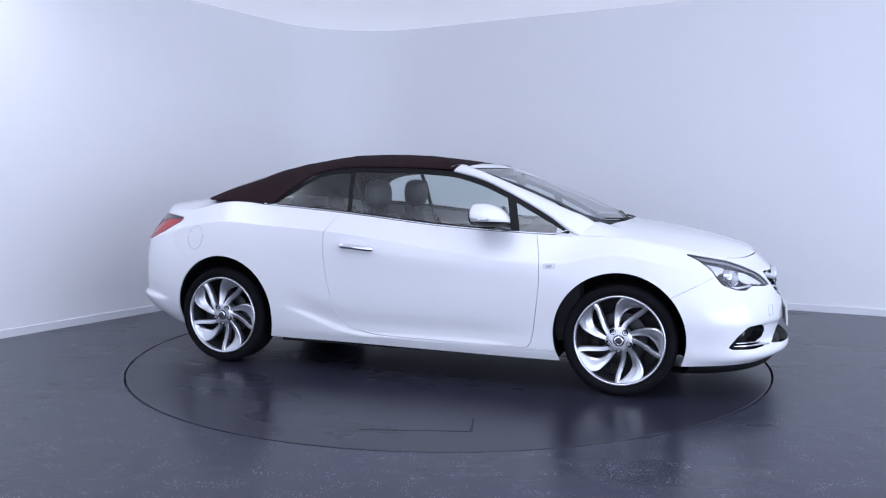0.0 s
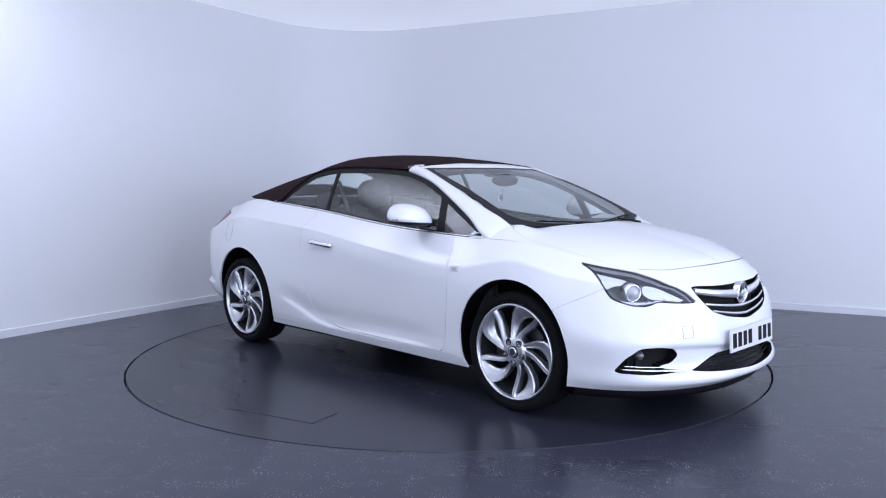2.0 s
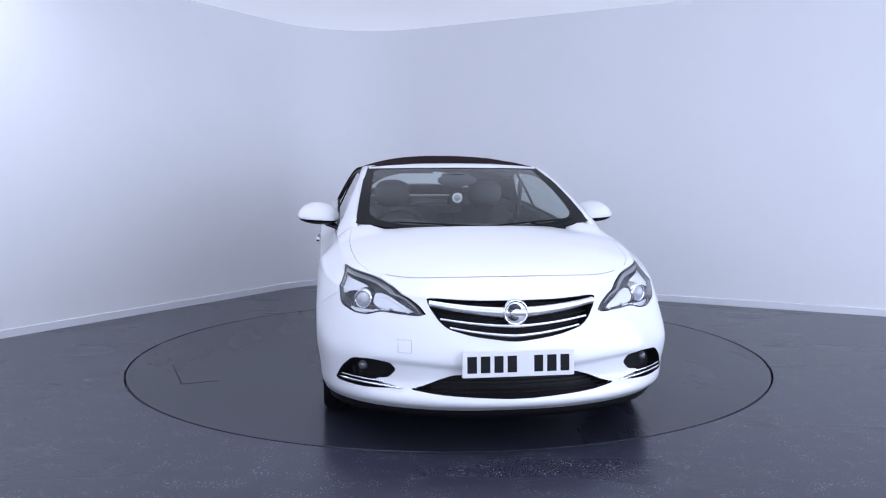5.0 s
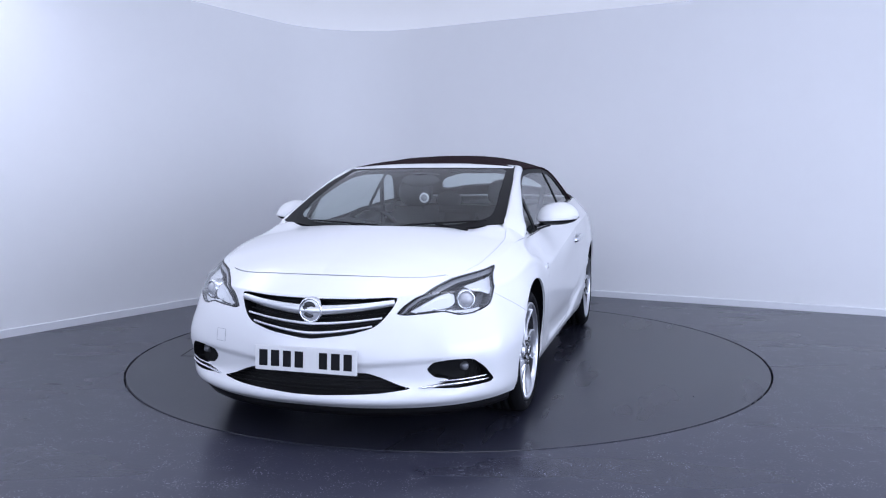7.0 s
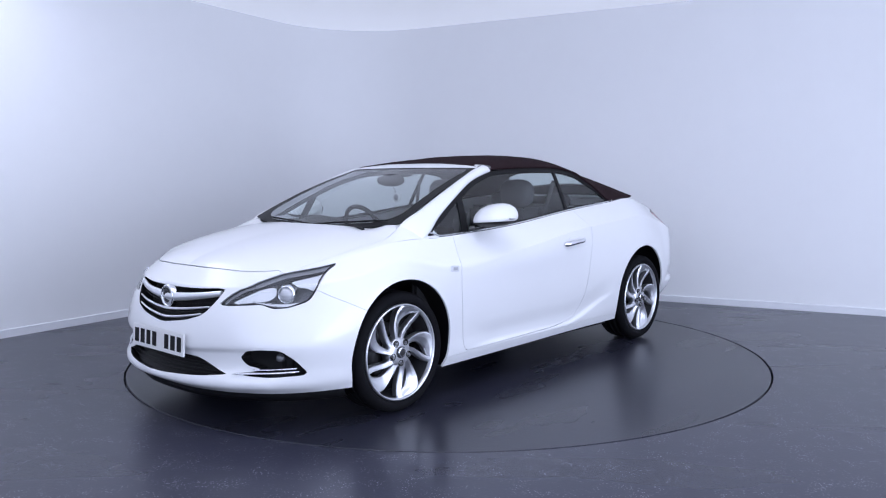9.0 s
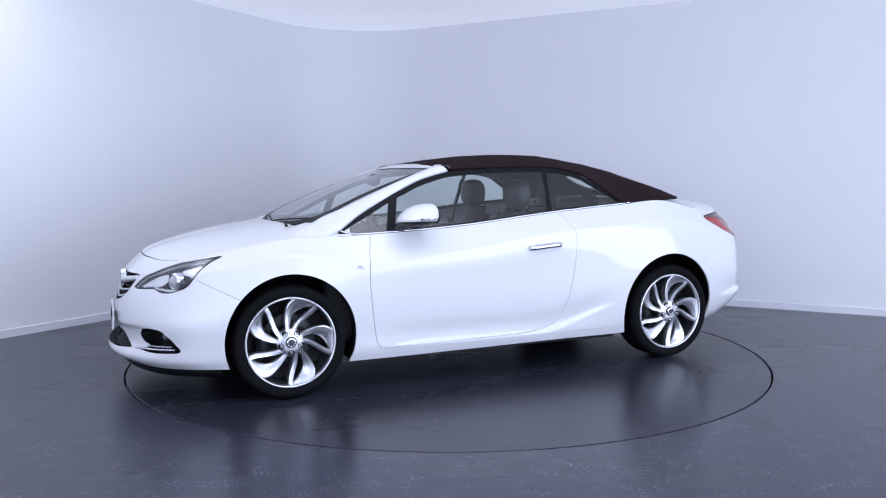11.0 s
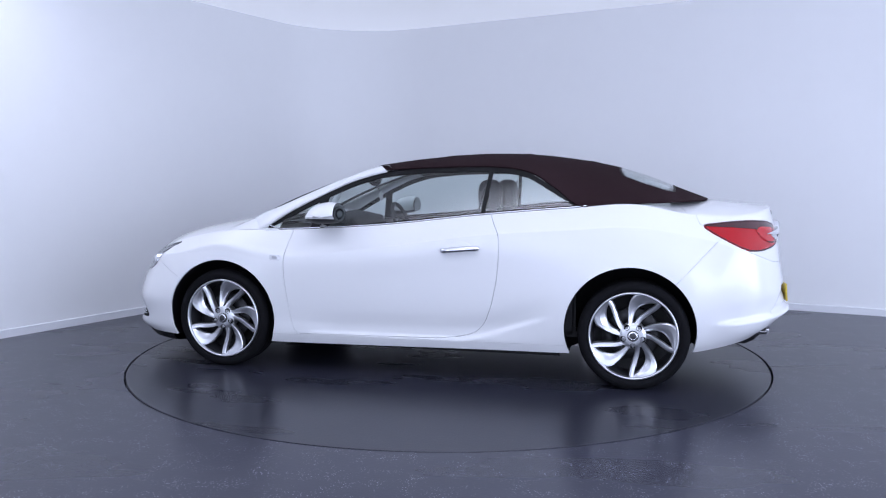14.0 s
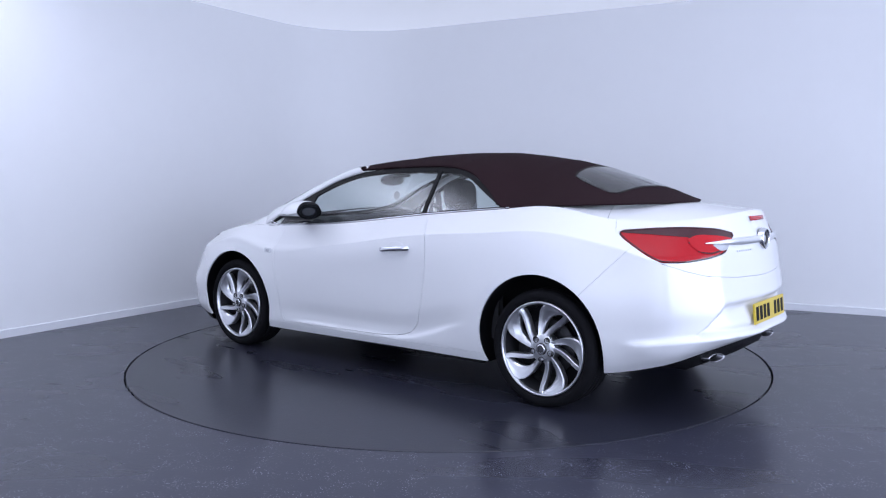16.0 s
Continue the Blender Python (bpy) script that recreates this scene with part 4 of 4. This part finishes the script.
for i in range(7):
    V, T = tube([on_tail(.335 - .024 * i, .880, .0015), on_tail(.335 - .024 * i - .014, .880, .0015)], .0030, 6, flat=1.8)
    skin("script_bar", V, T, SATIN_CHROME, car, "small chrome lettering as plain bars")

# ---- screen, pillars, side glass ----
SCREEN_TOP = lambda y: (0.414 - 0.077 * (y / 0.569) ** 2, 1.342 - 0.006 * (y / 0.569) ** 2)
rows, U = [], []
for q in np.linspace(-1, 1, 41):
    yb, yt = .694 * q, .594 * q
    xb, zb = SCREEN_BASE(yb)
    xt, zt = SCREEN_TOP(yt)
    row = []
    for w in np.linspace(0, 1, 25):
        bulge = .022 * math.sin(math.pi * w)
        row.append((xb + (xt - xb) * w + bulge * .45, yb + (yt - yb) * w, zb + (zt - zb) * w + bulge * .9))
        U.append((q * .62, w * .95))
    rows.append(row)
V, T = sheet(rows)
T = outward(V, T, (0, 0, 0.6))
U = np.array(U)
f = inside(U, [(-.560, .15), (-.525, .085), (-.40, .050), (-.2, .040), (.2, .040), (.40, .050), (.525, .085), (.560, .15), (.560, .89), (.54, .915), (-.54, .915), (-.560, .89)], 2)
screen = skin("windscreen", *clip(V, T, f), SCREEN, car, "raked clear windscreen")
screen.visible_shadow = False
skin("windscreen_surround", *thicken(*clip(V, T, -f), .004), BLACK_PLASTIC, car, "black screen surround")


def belt_at(x):
    return np.interp(-np.asarray(x), -edge[7 * PER:12 * PER, 0], edge[7 * PER:12 * PER, 2]), np.interp(-np.asarray(x), -edge[7 * PER:12 * PER, 0], edge[7 * PER:12 * PER, 1])


def side_y(x, z):
    zb, yb = belt_at(x)
    k = np.maximum(np.asarray(z) - zb, -.03) / .30
    return yb - .014 - .135 * k - .02 * k * k


WIN_POLY = [(1.055, .945), (.90, 1.036), (.69, 1.148), (.47, 1.246), (.27, 1.303), (.02, 1.325), (-.25, 1.331), (-.46, 1.331), (-.60, 1.318), (-.71, 1.290), (-.86, 1.200), (-1.045, 1.085), (-.70, 1.060), (-.42, 1.035), (.03, .985), (.39, .952), (.83, .924), (.94, .915)]
rows = []
for x in np.linspace(1.12, -1.10, 112):
    rows.append([(x, side_y(x, z), z) for z in np.linspace(.90, 1.36, 26)])
SV, ST = sheet(rows)
ST = outward(SV, ST, (0, 0, 1.0))
fw = inside(XZ(SV), WIN_POLY, 1)


def line_band(P, a, b, w):
    a, b = np.array(a), np.array(b)
    n = np.array([-(b - a)[1], (b - a)[0]]) / np.linalg.norm(b - a)
    return w / 2 - np.abs((P - a) @ n)


inner = clip(SV, ST, fw - .016)
post_a = lambda P: line_band(P, (.655, 1.17), (.715, .93), .050)
post_b = lambda P: line_band(P, (-.452, 1.335), (-.415, 1.03), .026)
for name, cut, label in (("quarterlight", lambda P: P[:, 0] - .685 - (P[:, 1] - 1.05) * -.25, "small fixed front quarter window"),
                         ("door_window", lambda P: np.minimum(.685 + (P[:, 1] - 1.05) * -.25 - P[:, 0], P[:, 0] + .434 + (P[:, 1] - 1.18) * .121), "raised frameless door window"),
                         ("rear_side_window", lambda P: -.434 - (P[:, 1] - 1.18) * .121 - P[:, 0], "small curved rear side window")):
    v, t = clip(inner[0], inner[1], cut(XZ(inner[0])))
    for ob in both_sides(name, v, t, GLASS, car, label):
        ob.visible_shadow = False
top_edge = .006 * np.clip((SV[:, 2] - belt_at(SV[:, 0])[0] - .02) / .07, 0, 1)
fr = clip(SV, ST, np.minimum(fw + .004, .018 + top_edge - fw))
for v, t in (fr, mirror(*fr)):
    skin("window_seal", *thicken(v + normals(v, t) * .004, t, .014), BLACK_PLASTIC, car, "black rubber window seal")
for name, band in (("mirror_post", post_a), ("window_divider", post_b)):
    v, t = clip(SV, ST, np.minimum(band(XZ(SV)), fw))
    for v, t in ((v, t), mirror(v, t)):
        skin(name, *thicken(v + normals(v, t) * .006, t, .014), BLACK_PLASTIC, car)
# bright strip along the belt
xs = np.linspace(1.03, -1.06, 60)
for s in (1, -1):
    pts = []
    for x in xs:
        zb, yb = belt_at(x)
        lift = .010 if x < .95 else .010 + (x - .95) * .3
        pts.append((x, s * (yb - .006), zb + lift - .004))
    V, T = tube(pts, .0038, 8, flat=1.2)
    skin("belt_moulding", V, T, CHROME, car, "thin bright belt moulding")
    rows = []
    for x in np.linspace(1.05, -1.40, 50):
        zb, yb = belt_at(x)
        rows.append([(x, s * (yb + .002), zb - .004), (x, s * (yb - .02), zb + .004), (x, s * (yb - .09), zb - .002)])
    V, T = sheet(rows)
    skin("belt_ledge", V, T if s > 0 else T[:, ::-1], TRIM, car)

# windscreen pillars and header
pil_in = [(1.26, .700, .915), (1.185, .674, .992), (.98, .652, 1.086), (.77, .628, 1.178), (.55, .601, 1.268), (.40, .580, 1.326), (.31, .566, 1.350)]
out_xz = [(1.13, .905), (1.058, .942), (.905, 1.040), (.695, 1.152), (.475, 1.251), (.34, 1.290), (.255, 1.310)]
pil_out = [(x, float(side_y(x, z)) + (.012 if i else -.01), z) for i, (x, z) in enumerate(out_xz)]
pil_in = [(x, y + (.014 if i else 0), z - (.003 if i else 0)) for i, (x, y, z) in enumerate(pil_in)]
a, b = spline(pil_in, 8), spline(pil_out, 8)
rows = []
for i, (p, q) in enumerate(zip(a, b)):
    m = (p + q) / 2 + np.array([.004, .018, .014]) * min(1.0, i / 12)
    rows.append(spline([p + np.array([0, -.004, -.012]), p, m, q, q + np.array([0, -.014, -.004])], 4))
V, T = sheet(rows)
T = outward(V, T, (.2, 0, .9))
for s in (0, 1):
    v, t = (V, T) if not s else mirror(V, T)
    skin("screen_pillar", *thicken(v, t, .010), PAINT, car, "white windscreen pillar")
rows = []
for y in np.linspace(-.575, .575, 41):
    x, z = SCREEN_TOP(y)
    k = (abs(y) / .575) ** 3
    rows.append([(x + .012, y, z - .008), (x + .004, y, z + .004), (x - .020, y, z + .016 - .003 * k), (x - .060, y * 1.02, z + .026 - .008 * k), (x - .085, y * 1.04, z + .026 - .012 * k), (x - .098, y * 1.05, z + .010), (x - .11, y * 1.05, z - .012)])
V, T = sheet(rows)
skin("screen_header", V, outward(V, T, (0, 0, 1)), PAINT, car, "white windscreen header rail")

# cowl and wipers
rows = []
for y in np.linspace(-.66, .66, 31):
    x, z = SCREEN_BASE(y)
    rows.append([(x + .10, y * 1.0, z - .075), (x + .06, y, z - .045), (x - .02, y, z - .004)])
V, T = sheet(rows)
skin("cowl", V, outward(V, T, (1, 0, 0)), BLACK_PLASTIC, car, "black plastic cowl below the screen")


def screen_point(q, w, out):
    yb, yt = .694 * q, .594 * q
    xb, zb = SCREEN_BASE(yb)
    xt, zt = SCREEN_TOP(yt)
    bulge = .022 * math.sin(math.pi * w) + out
    return (xb + (xt - xb) * w + bulge * .45, yb + (yt - yb) * w, zb + (zt - zb) * w + bulge * .9)


for q0, q1, w0, w1 in ((-.70, .12, .055, .040), (.05, .86, .045, .050)):
    pts = [screen_point(q0 + (q1 - q0) * u, w0 + (w1 - w0) * u + .022 * math.sin(math.pi * u), .009) for u in np.linspace(0, 1, 12)]
    V, T = tube(pts, [.003] + [.0055] * 10 + [.003], 6)
    wiper = skin("wiper", V, T, BLACK_PLASTIC, car, "black windscreen wiper")
    p0 = np.array(screen_point((q0 + q1) / 2, .05, .014))
    V, T = tube([p0, p0 + np.array([.03, .12, -.014]), p0 + np.array([.04, .20, -.03])], [.006, .007, .009], 8)
    skin("wiper_arm", V, T, BLACK_PLASTIC, wiper)

# ---- fabric roof ----
roof_edge = [(.335, .612, 1.322), (.02, .634, 1.338), (-.25, .634, 1.345), (-.46, .636, 1.344), (-.60, .644, 1.331), (-.71, .656, 1.302), (-.86, .690, 1.210), (-1.035, .748, 1.094), (-1.20, .750, 1.106), (-1.36, .735, 1.116), (-1.54, .672, 1.124), (-1.69, .50, 1.128), (-1.78, .27, 1.13), (-1.815, 0, 1.132)]
roof_mid = [(.350, 0, 1.364), (.04, 0, 1.412), (-.25, 0, 1.437), (-.50, 0, 1.440), (-.64, 0, 1.434), (-.77, 0, 1.423), (-.90, 0, 1.406), (-1.03, 0, 1.386), (-1.15, 0, 1.362), (-1.28, 0, 1.330), (-1.42, 0, 1.285), (-1.57, 0, 1.225), (-1.72, 0, 1.168), (-1.815, 0, 1.132)]
roof_edge = [(x, float(side_y(x, z - .006)) + .016, z) if x > -1.1 else (x, y, z) for x, y, z in roof_edge]
power = [8.0, 3.4, 2.6, 2.5, 2.4, 2.3, 2.2, 2.1, 2.0, 1.9, 1.7, 1.45, 1.2, 1.0]
re, rm = spline(roof_edge, 16, False, True), spline(roof_mid, 16)
pw = np.interp(np.arange(len(re)), np.arange(14) * 16, power)
rows = []
for e, c, p in zip(re, rm, pw):
    row = [e + np.array([0, -.012, -.006])]
    for w in np.linspace(0, 1, 44) ** 1.25:
        q = e + (c - e) * w
        q[2] = e[2] + (c[2] - e[2]) * (1 - (1 - w) ** p)
        row.append(q)
    rows.append(row)
RV, RT = weld(*sheet(rows))
RT = outward(RV, RT, (-.6, 0, .8))
RV, RT = weld(*join((RV, RT), mirror(RV, RT)))
bows = .003 * np.exp(-((RV[:, 0] + .62) / .03) ** 2) + .003 * np.exp(-((RV[:, 0] + 1.06) / .035) ** 2) + .002 * np.exp(-((RV[:, 0] + .10) / .03) ** 2)
RV = RV + normals(RV, RT) * (bows * (RV[:, 2] > 1.2))[:, None]
REAR_WIN = [(-1.235, 0), (-1.238, .28), (-1.262, .385), (-1.40, .455), (-1.545, .480), (-1.590, .44), (-1.600, 0), (-1.590, -.44), (-1.545, -.480), (-1.40, -.455), (-1.262, -.385), (-1.238, -.28)]
fr = inside(XY(RV), REAR_WIN, 2)
roof = skin("fabric_roof", *thicken(*clip(RV, RT, -fr), .012), FABRIC, car, "closed dark brown fabric soft top")
pane = skin("rear_window", *clip(RV, RT, fr + .002), GLASS, car, "heated glass rear window in the soft top")
pane.visible_shadow = False
v, t = clip(RV, RT, np.minimum(fr, .012 - fr))
skin("rear_window_seal", v + normals(v, t) * .002, t, BLACK_PLASTIC, car)

# ---- door mirrors, handles, small fittings ----
for s in (1, -1):
    c = np.array([.575, s * .912, 1.028])
    V, T = ellipsoid((0, 0, 0), (1, 1, 1), 30, 48)
    V = np.sign(V) * np.abs(V) ** np.array([.92, .88, .82])
    up = V[:, 2] > 0
    V = V * np.array([.125, .132, .088])
    V[:, 2] = np.where(up, V[:, 2], V[:, 2] * .60)
    V[:, 0] -= .45 * np.maximum(V[:, 2], -.03)
    V[:, 0] = np.where(V[:, 0] < -.088, -.088 + (V[:, 0] + .088) * .03, V[:, 0])
    # the top falls away towards the outer end
    V[:, 2] -= .9 * np.clip(s * V[:, 1], 0, 1) ** 2 * up * 1.6
    V[:, 2] += s * V[:, 1] * .07
    cut = V[:, 2] + .022 - s * V[:, 1] * .07
    shell = skin("door_mirror", *[x if i else x + c for i, x in enumerate(clip(V, T, cut))], PAINT, car, "white door mirror housing")
    back = clip(V, T, -.0855 - V[:, 0])
    skin("mirror_back", back[0] * np.array([1.02, 1, 1]) + c, back[1], GLOSS_BLACK, shell, "black mirror surround")
    skin("mirror_base", *[x if i else x * np.array([.985, .985, 1]) + c for i, x in enumerate(clip(V, T, .002 - cut))], BLACK_PLASTIC, shell, "black lower half")
    rows = []
    for k in (0, .88, 1.0):
        rows.append([(c[0] - .0935, c[1] + .108 * k * math.cos(a), c[2] + .013 + .050 * k * math.sin(a)) for a in np.linspace(0, 2 * np.pi, 41)])
    V2, T2 = sheet(rows)
    skin("mirror_glass", V2, outward(V2, T2, c), MIRROR_GLASS, shell, "mirror glass coloured near black")
    V2, T2 = tube([c + np.array([.02, -s * .06, -.045]), c + np.array([.06, -s * .105, -.062]), c + np.array([.085, -s * .135, -.070])], [.030, .026, .030], 12, flat=.7)
    skin("mirror_arm", V2, T2, GLOSS_BLACK, shell)



for door, s in zip(doors, (1, -1)):
    m = np.array([1, s, 1])
    pts = [on_side(x, z, o) * m for x, z, o in ((-.185, .820, .004), (-.20, .821, .018), (-.27, .828, .028), (-.34, .834, .029), (-.405, .838, .020), (-.422, .839, .004))]
    V, T = tube(spline(pts, 4), [.008] + [.0125] * 19 + [.008], 10, flat=1.35)
    skin("handle", V, T, CHROME, door, "chrome pull handle")
    V, T = ellipsoid((0, 0, 0), (.068, .004, .034), 12, 24)
    skin("handle_recess", V + on_side(-.305, .845, .001) * m, T, PAINT, door)
    rep = rounded_box(-.036, -.005, -.017, .036, .006, .017, .004)
    o = part("side_repeater", rep, LAMP_SILVER, car, "small clear indicator with chrome edge", smooth=False)
    o.matrix_basis = Matrix.Translation(Vector(on_side(.942, .752, .001) * m)) @ Matrix.Rotation(radians(-4), 4, "Y")
    o2 = part("repeater_lens", rounded_box(-.018, .005 * s - .002, -.009, .018, .005 * s + .003, .009, .002), CLEAR_GREY, o, smooth=False)
# round fuel flap on the right rear quarter
ring = [on_side(-1.555 + .068 * math.cos(a), .862 + .080 * math.sin(a), .0004) * np.array([1, -1, 1]) for a in np.linspace(0, 2 * np.pi, 49)[:-1]]
V, T = tube(ring, .0014, 5, closed=True)
skin("fuel_flap_seam", V, T, GREY_PRINT, car, "fine seam of the fuel flap")

# ---- cabin ----
bm = bmesh.new()
box(bm, -1.30, -.72, .28, 1.15, .72, .32)
for s in (1, -1):
    box(bm, -1.0, s * .735 - .02, .30, 1.12, s * .735 + .02, .90, .02)
box(bm, -1.62, -.62, .70, -.98, .62, 1.04, .04)
box(bm, 1.10, -.56, .30, 1.20, .56, .88)
part("cabin_tub", bm, TRIM, car, "dark grey cabin lining", smooth=False)
bm = bmesh.new()
rows = []
for y in np.linspace(-.72, .72, 25):
    hump = .035 * math.exp(-((y + .39) / .16) ** 2)
    rows.append([(1.20, y, .945), (1.02, y, .975), (.86, y, .985 + hump), (.74, y, .965 + hump), (.70, y, .90), (.74, y, .70), (.90, y, .55)])
V, T = sheet(rows)
skin("dashboard", V, outward(V, T, (1.1, 0, .6)), TRIM, car, "dark soft-touch dashboard")


def front_seat(y):
    st = new("front_seat")
    st.parent = car
    tagged(st, "dark leather front seat with headrest")
    st.matrix_basis = pose(-.035, y, .32)
    part("cushion", rounded_box(-.24, -.24, .06, .28, .24, .22, .05), SEAT, st)
    lean = Matrix.Translation((-.20, 0, .18)) @ Matrix.Rotation(radians(-17), 4, "Y")
    bm = rounded_box(-.07, -.235, .0, .06, .235, .58, .055, lean)
    box(bm, .0, -.245, .08, .10, -.175, .48, .03, lean)
    box(bm, .0, .175, .08, .10, .245, .48, .03, lean)
    part("backrest", bm, SEAT, st)
    V, T = ellipsoid((0, 0, 0), (.060, .135, .100), 16, 28)
    V = np.sign(V) * np.abs(V / np.array([.06, .135, .10])) ** .75 * np.array([.075, .135, .105])
    skin("headrest", V + np.array([-.355, 0, .835]), T, SEAT, st)
    for d in (-.06, .06):
        V, T = tube([(-.36, d, .70), (-.355, d, .80)], .006, 6)
        skin("headrest_post", V, T, CHROME, st)
    return st


front_seat(.36)
front_seat(-.36)
bench = new("rear_seat")
bench.parent = car
tagged(bench, "dark leather rear bench")
part("cushion", rounded_box(-.98, -.52, .40, -.55, .52, .60, .05), SEAT, bench)
for y in (-.28, .28):
    lean = Matrix.Translation((-.93, y, .56)) @ Matrix.Rotation(radians(-14), 4, "Y")
    part("backrest", rounded_box(-.06, -.25, 0, .06, .25, .46, .05, lean), SEAT, bench)
    V, T = ellipsoid((-1.05, y, 1.085), (.05, .12, .075), 12, 20)
    skin("headrest", V, T, SEAT, bench)
wheel_c = Vector((.45, -.385, .905))
tilt = np.array((Matrix.Rotation(radians(-66), 3, "Y")))
ring = [np.array(wheel_c) + tilt @ np.array([.178 * math.cos(a), .178 * math.sin(a), 0]) for a in np.linspace(0, 2 * np.pi, 41)[:-1]]
V, T = tube(ring, .016, 10, closed=True)
steer = skin("steering_wheel", V, T, TRIM, car, "black leather steering wheel")
for a in (0, 180, 270 + 180):
    d = tilt @ np.array([.18 * math.cos(radians(a + 90)), .18 * math.sin(radians(a + 90)), 0])
    V, T = tube([np.array(wheel_c), np.array(wheel_c) + d], .018, 8, flat=.6)
    skin("steering_spoke", V, T, TRIM, steer)
V, T = ellipsoid(tuple(wheel_c), (.05, .06, .06), 12, 20)
skin("steering_boss", V, T, TRIM, steer)
V, T = tube([wheel_c, (.75, -.385, .84)], .04, 10)
skin("steering_column", V, T, TRIM, steer)
V, T = ellipsoid((.555, -.005, 1.254), (.028, .132, .042), 14, 28)
rv = skin("rear_view_mirror", V, T, TRIM, car, "black interior rear-view mirror")
V, T = tube([(.56, 0, 1.25), (.50, 0, 1.295)], .014, 8)
skin("mirror_stalk", V, T, TRIM, rv)
V, T = ellipsoid((.47, 0, 1.290), (.07, .10, .016), 12, 24)
skin("sensor_cover", V, T, TRIM, rv)
V, T = tube([(.548, .003, 1.225), (.515, .003, 1.172)], .0018, 5)
cord = skin("air_freshener", V, T, TRIM, car, "round white air freshener on a cord")
V, T = lathe([(0, .006), (.026, .006), (.033, .004), (.034, 0), (.033, -.004), (.026, -.006), (0, -.006)], (.505, .003, 1.138), 32, "x")
skin("freshener_disc", V, T, PLATE_WHITE, cord, "white disc")
V, T = lathe([(0, .0075), (.022, .0072), (.023, .0055)], (.505, .003, 1.138), 28, "x")
skin("freshener_face", V, T, GREY_PRINT, cord)
# roof lining and the folded sun visors under the header
rows = []
for e, c in zip(re[:81:2], rm[:81:2]):
    rows.append([(e[0] + (c[0] - e[0]) * w, (e[1] - .03) * (1 - w), e[2] - .03 + (c[2] - e[2]) * (1 - (1 - w) ** 2.4) - .01) for w in np.linspace(0, 1, 10)])
V, T = sheet(rows)
skin("roof_lining", *weld(*join((V, T), mirror(V, T))), TRIM, car, "dark roof lining")
for y in (-.30, .30):
    bm = rounded_box(.16, y - .17, 1.302, .36, y + .17, 1.318, .008)
    part("sun_visor", bm, TRIM, car)
for s in (1, -1):
    V, T = tube([(-.42, s * .66, 1.25), (-.36, s * .63, 1.05), (-.30, s * .60, .75)], .018, 6, flat=.2)
    skin("seat_belt", V, T, TRIM, car, "dark seat belt")


def motions():
    """The turntable turns evenly and carries the car round."""
    rows_table, rows_car = [], []
    for i in range(33):
        t = i * 0.5
        turn = Matrix.Rotation(radians(-19.624 - 12.4529 * t), 4, "Z")
        rows_table.append((t, turn))
        rows_car.append((t, turn @ Matrix.Translation((0.0079, -0.0141, 0.0))))
    walk(turntable, rows_table)
    walk(car, rows_car)


motions()
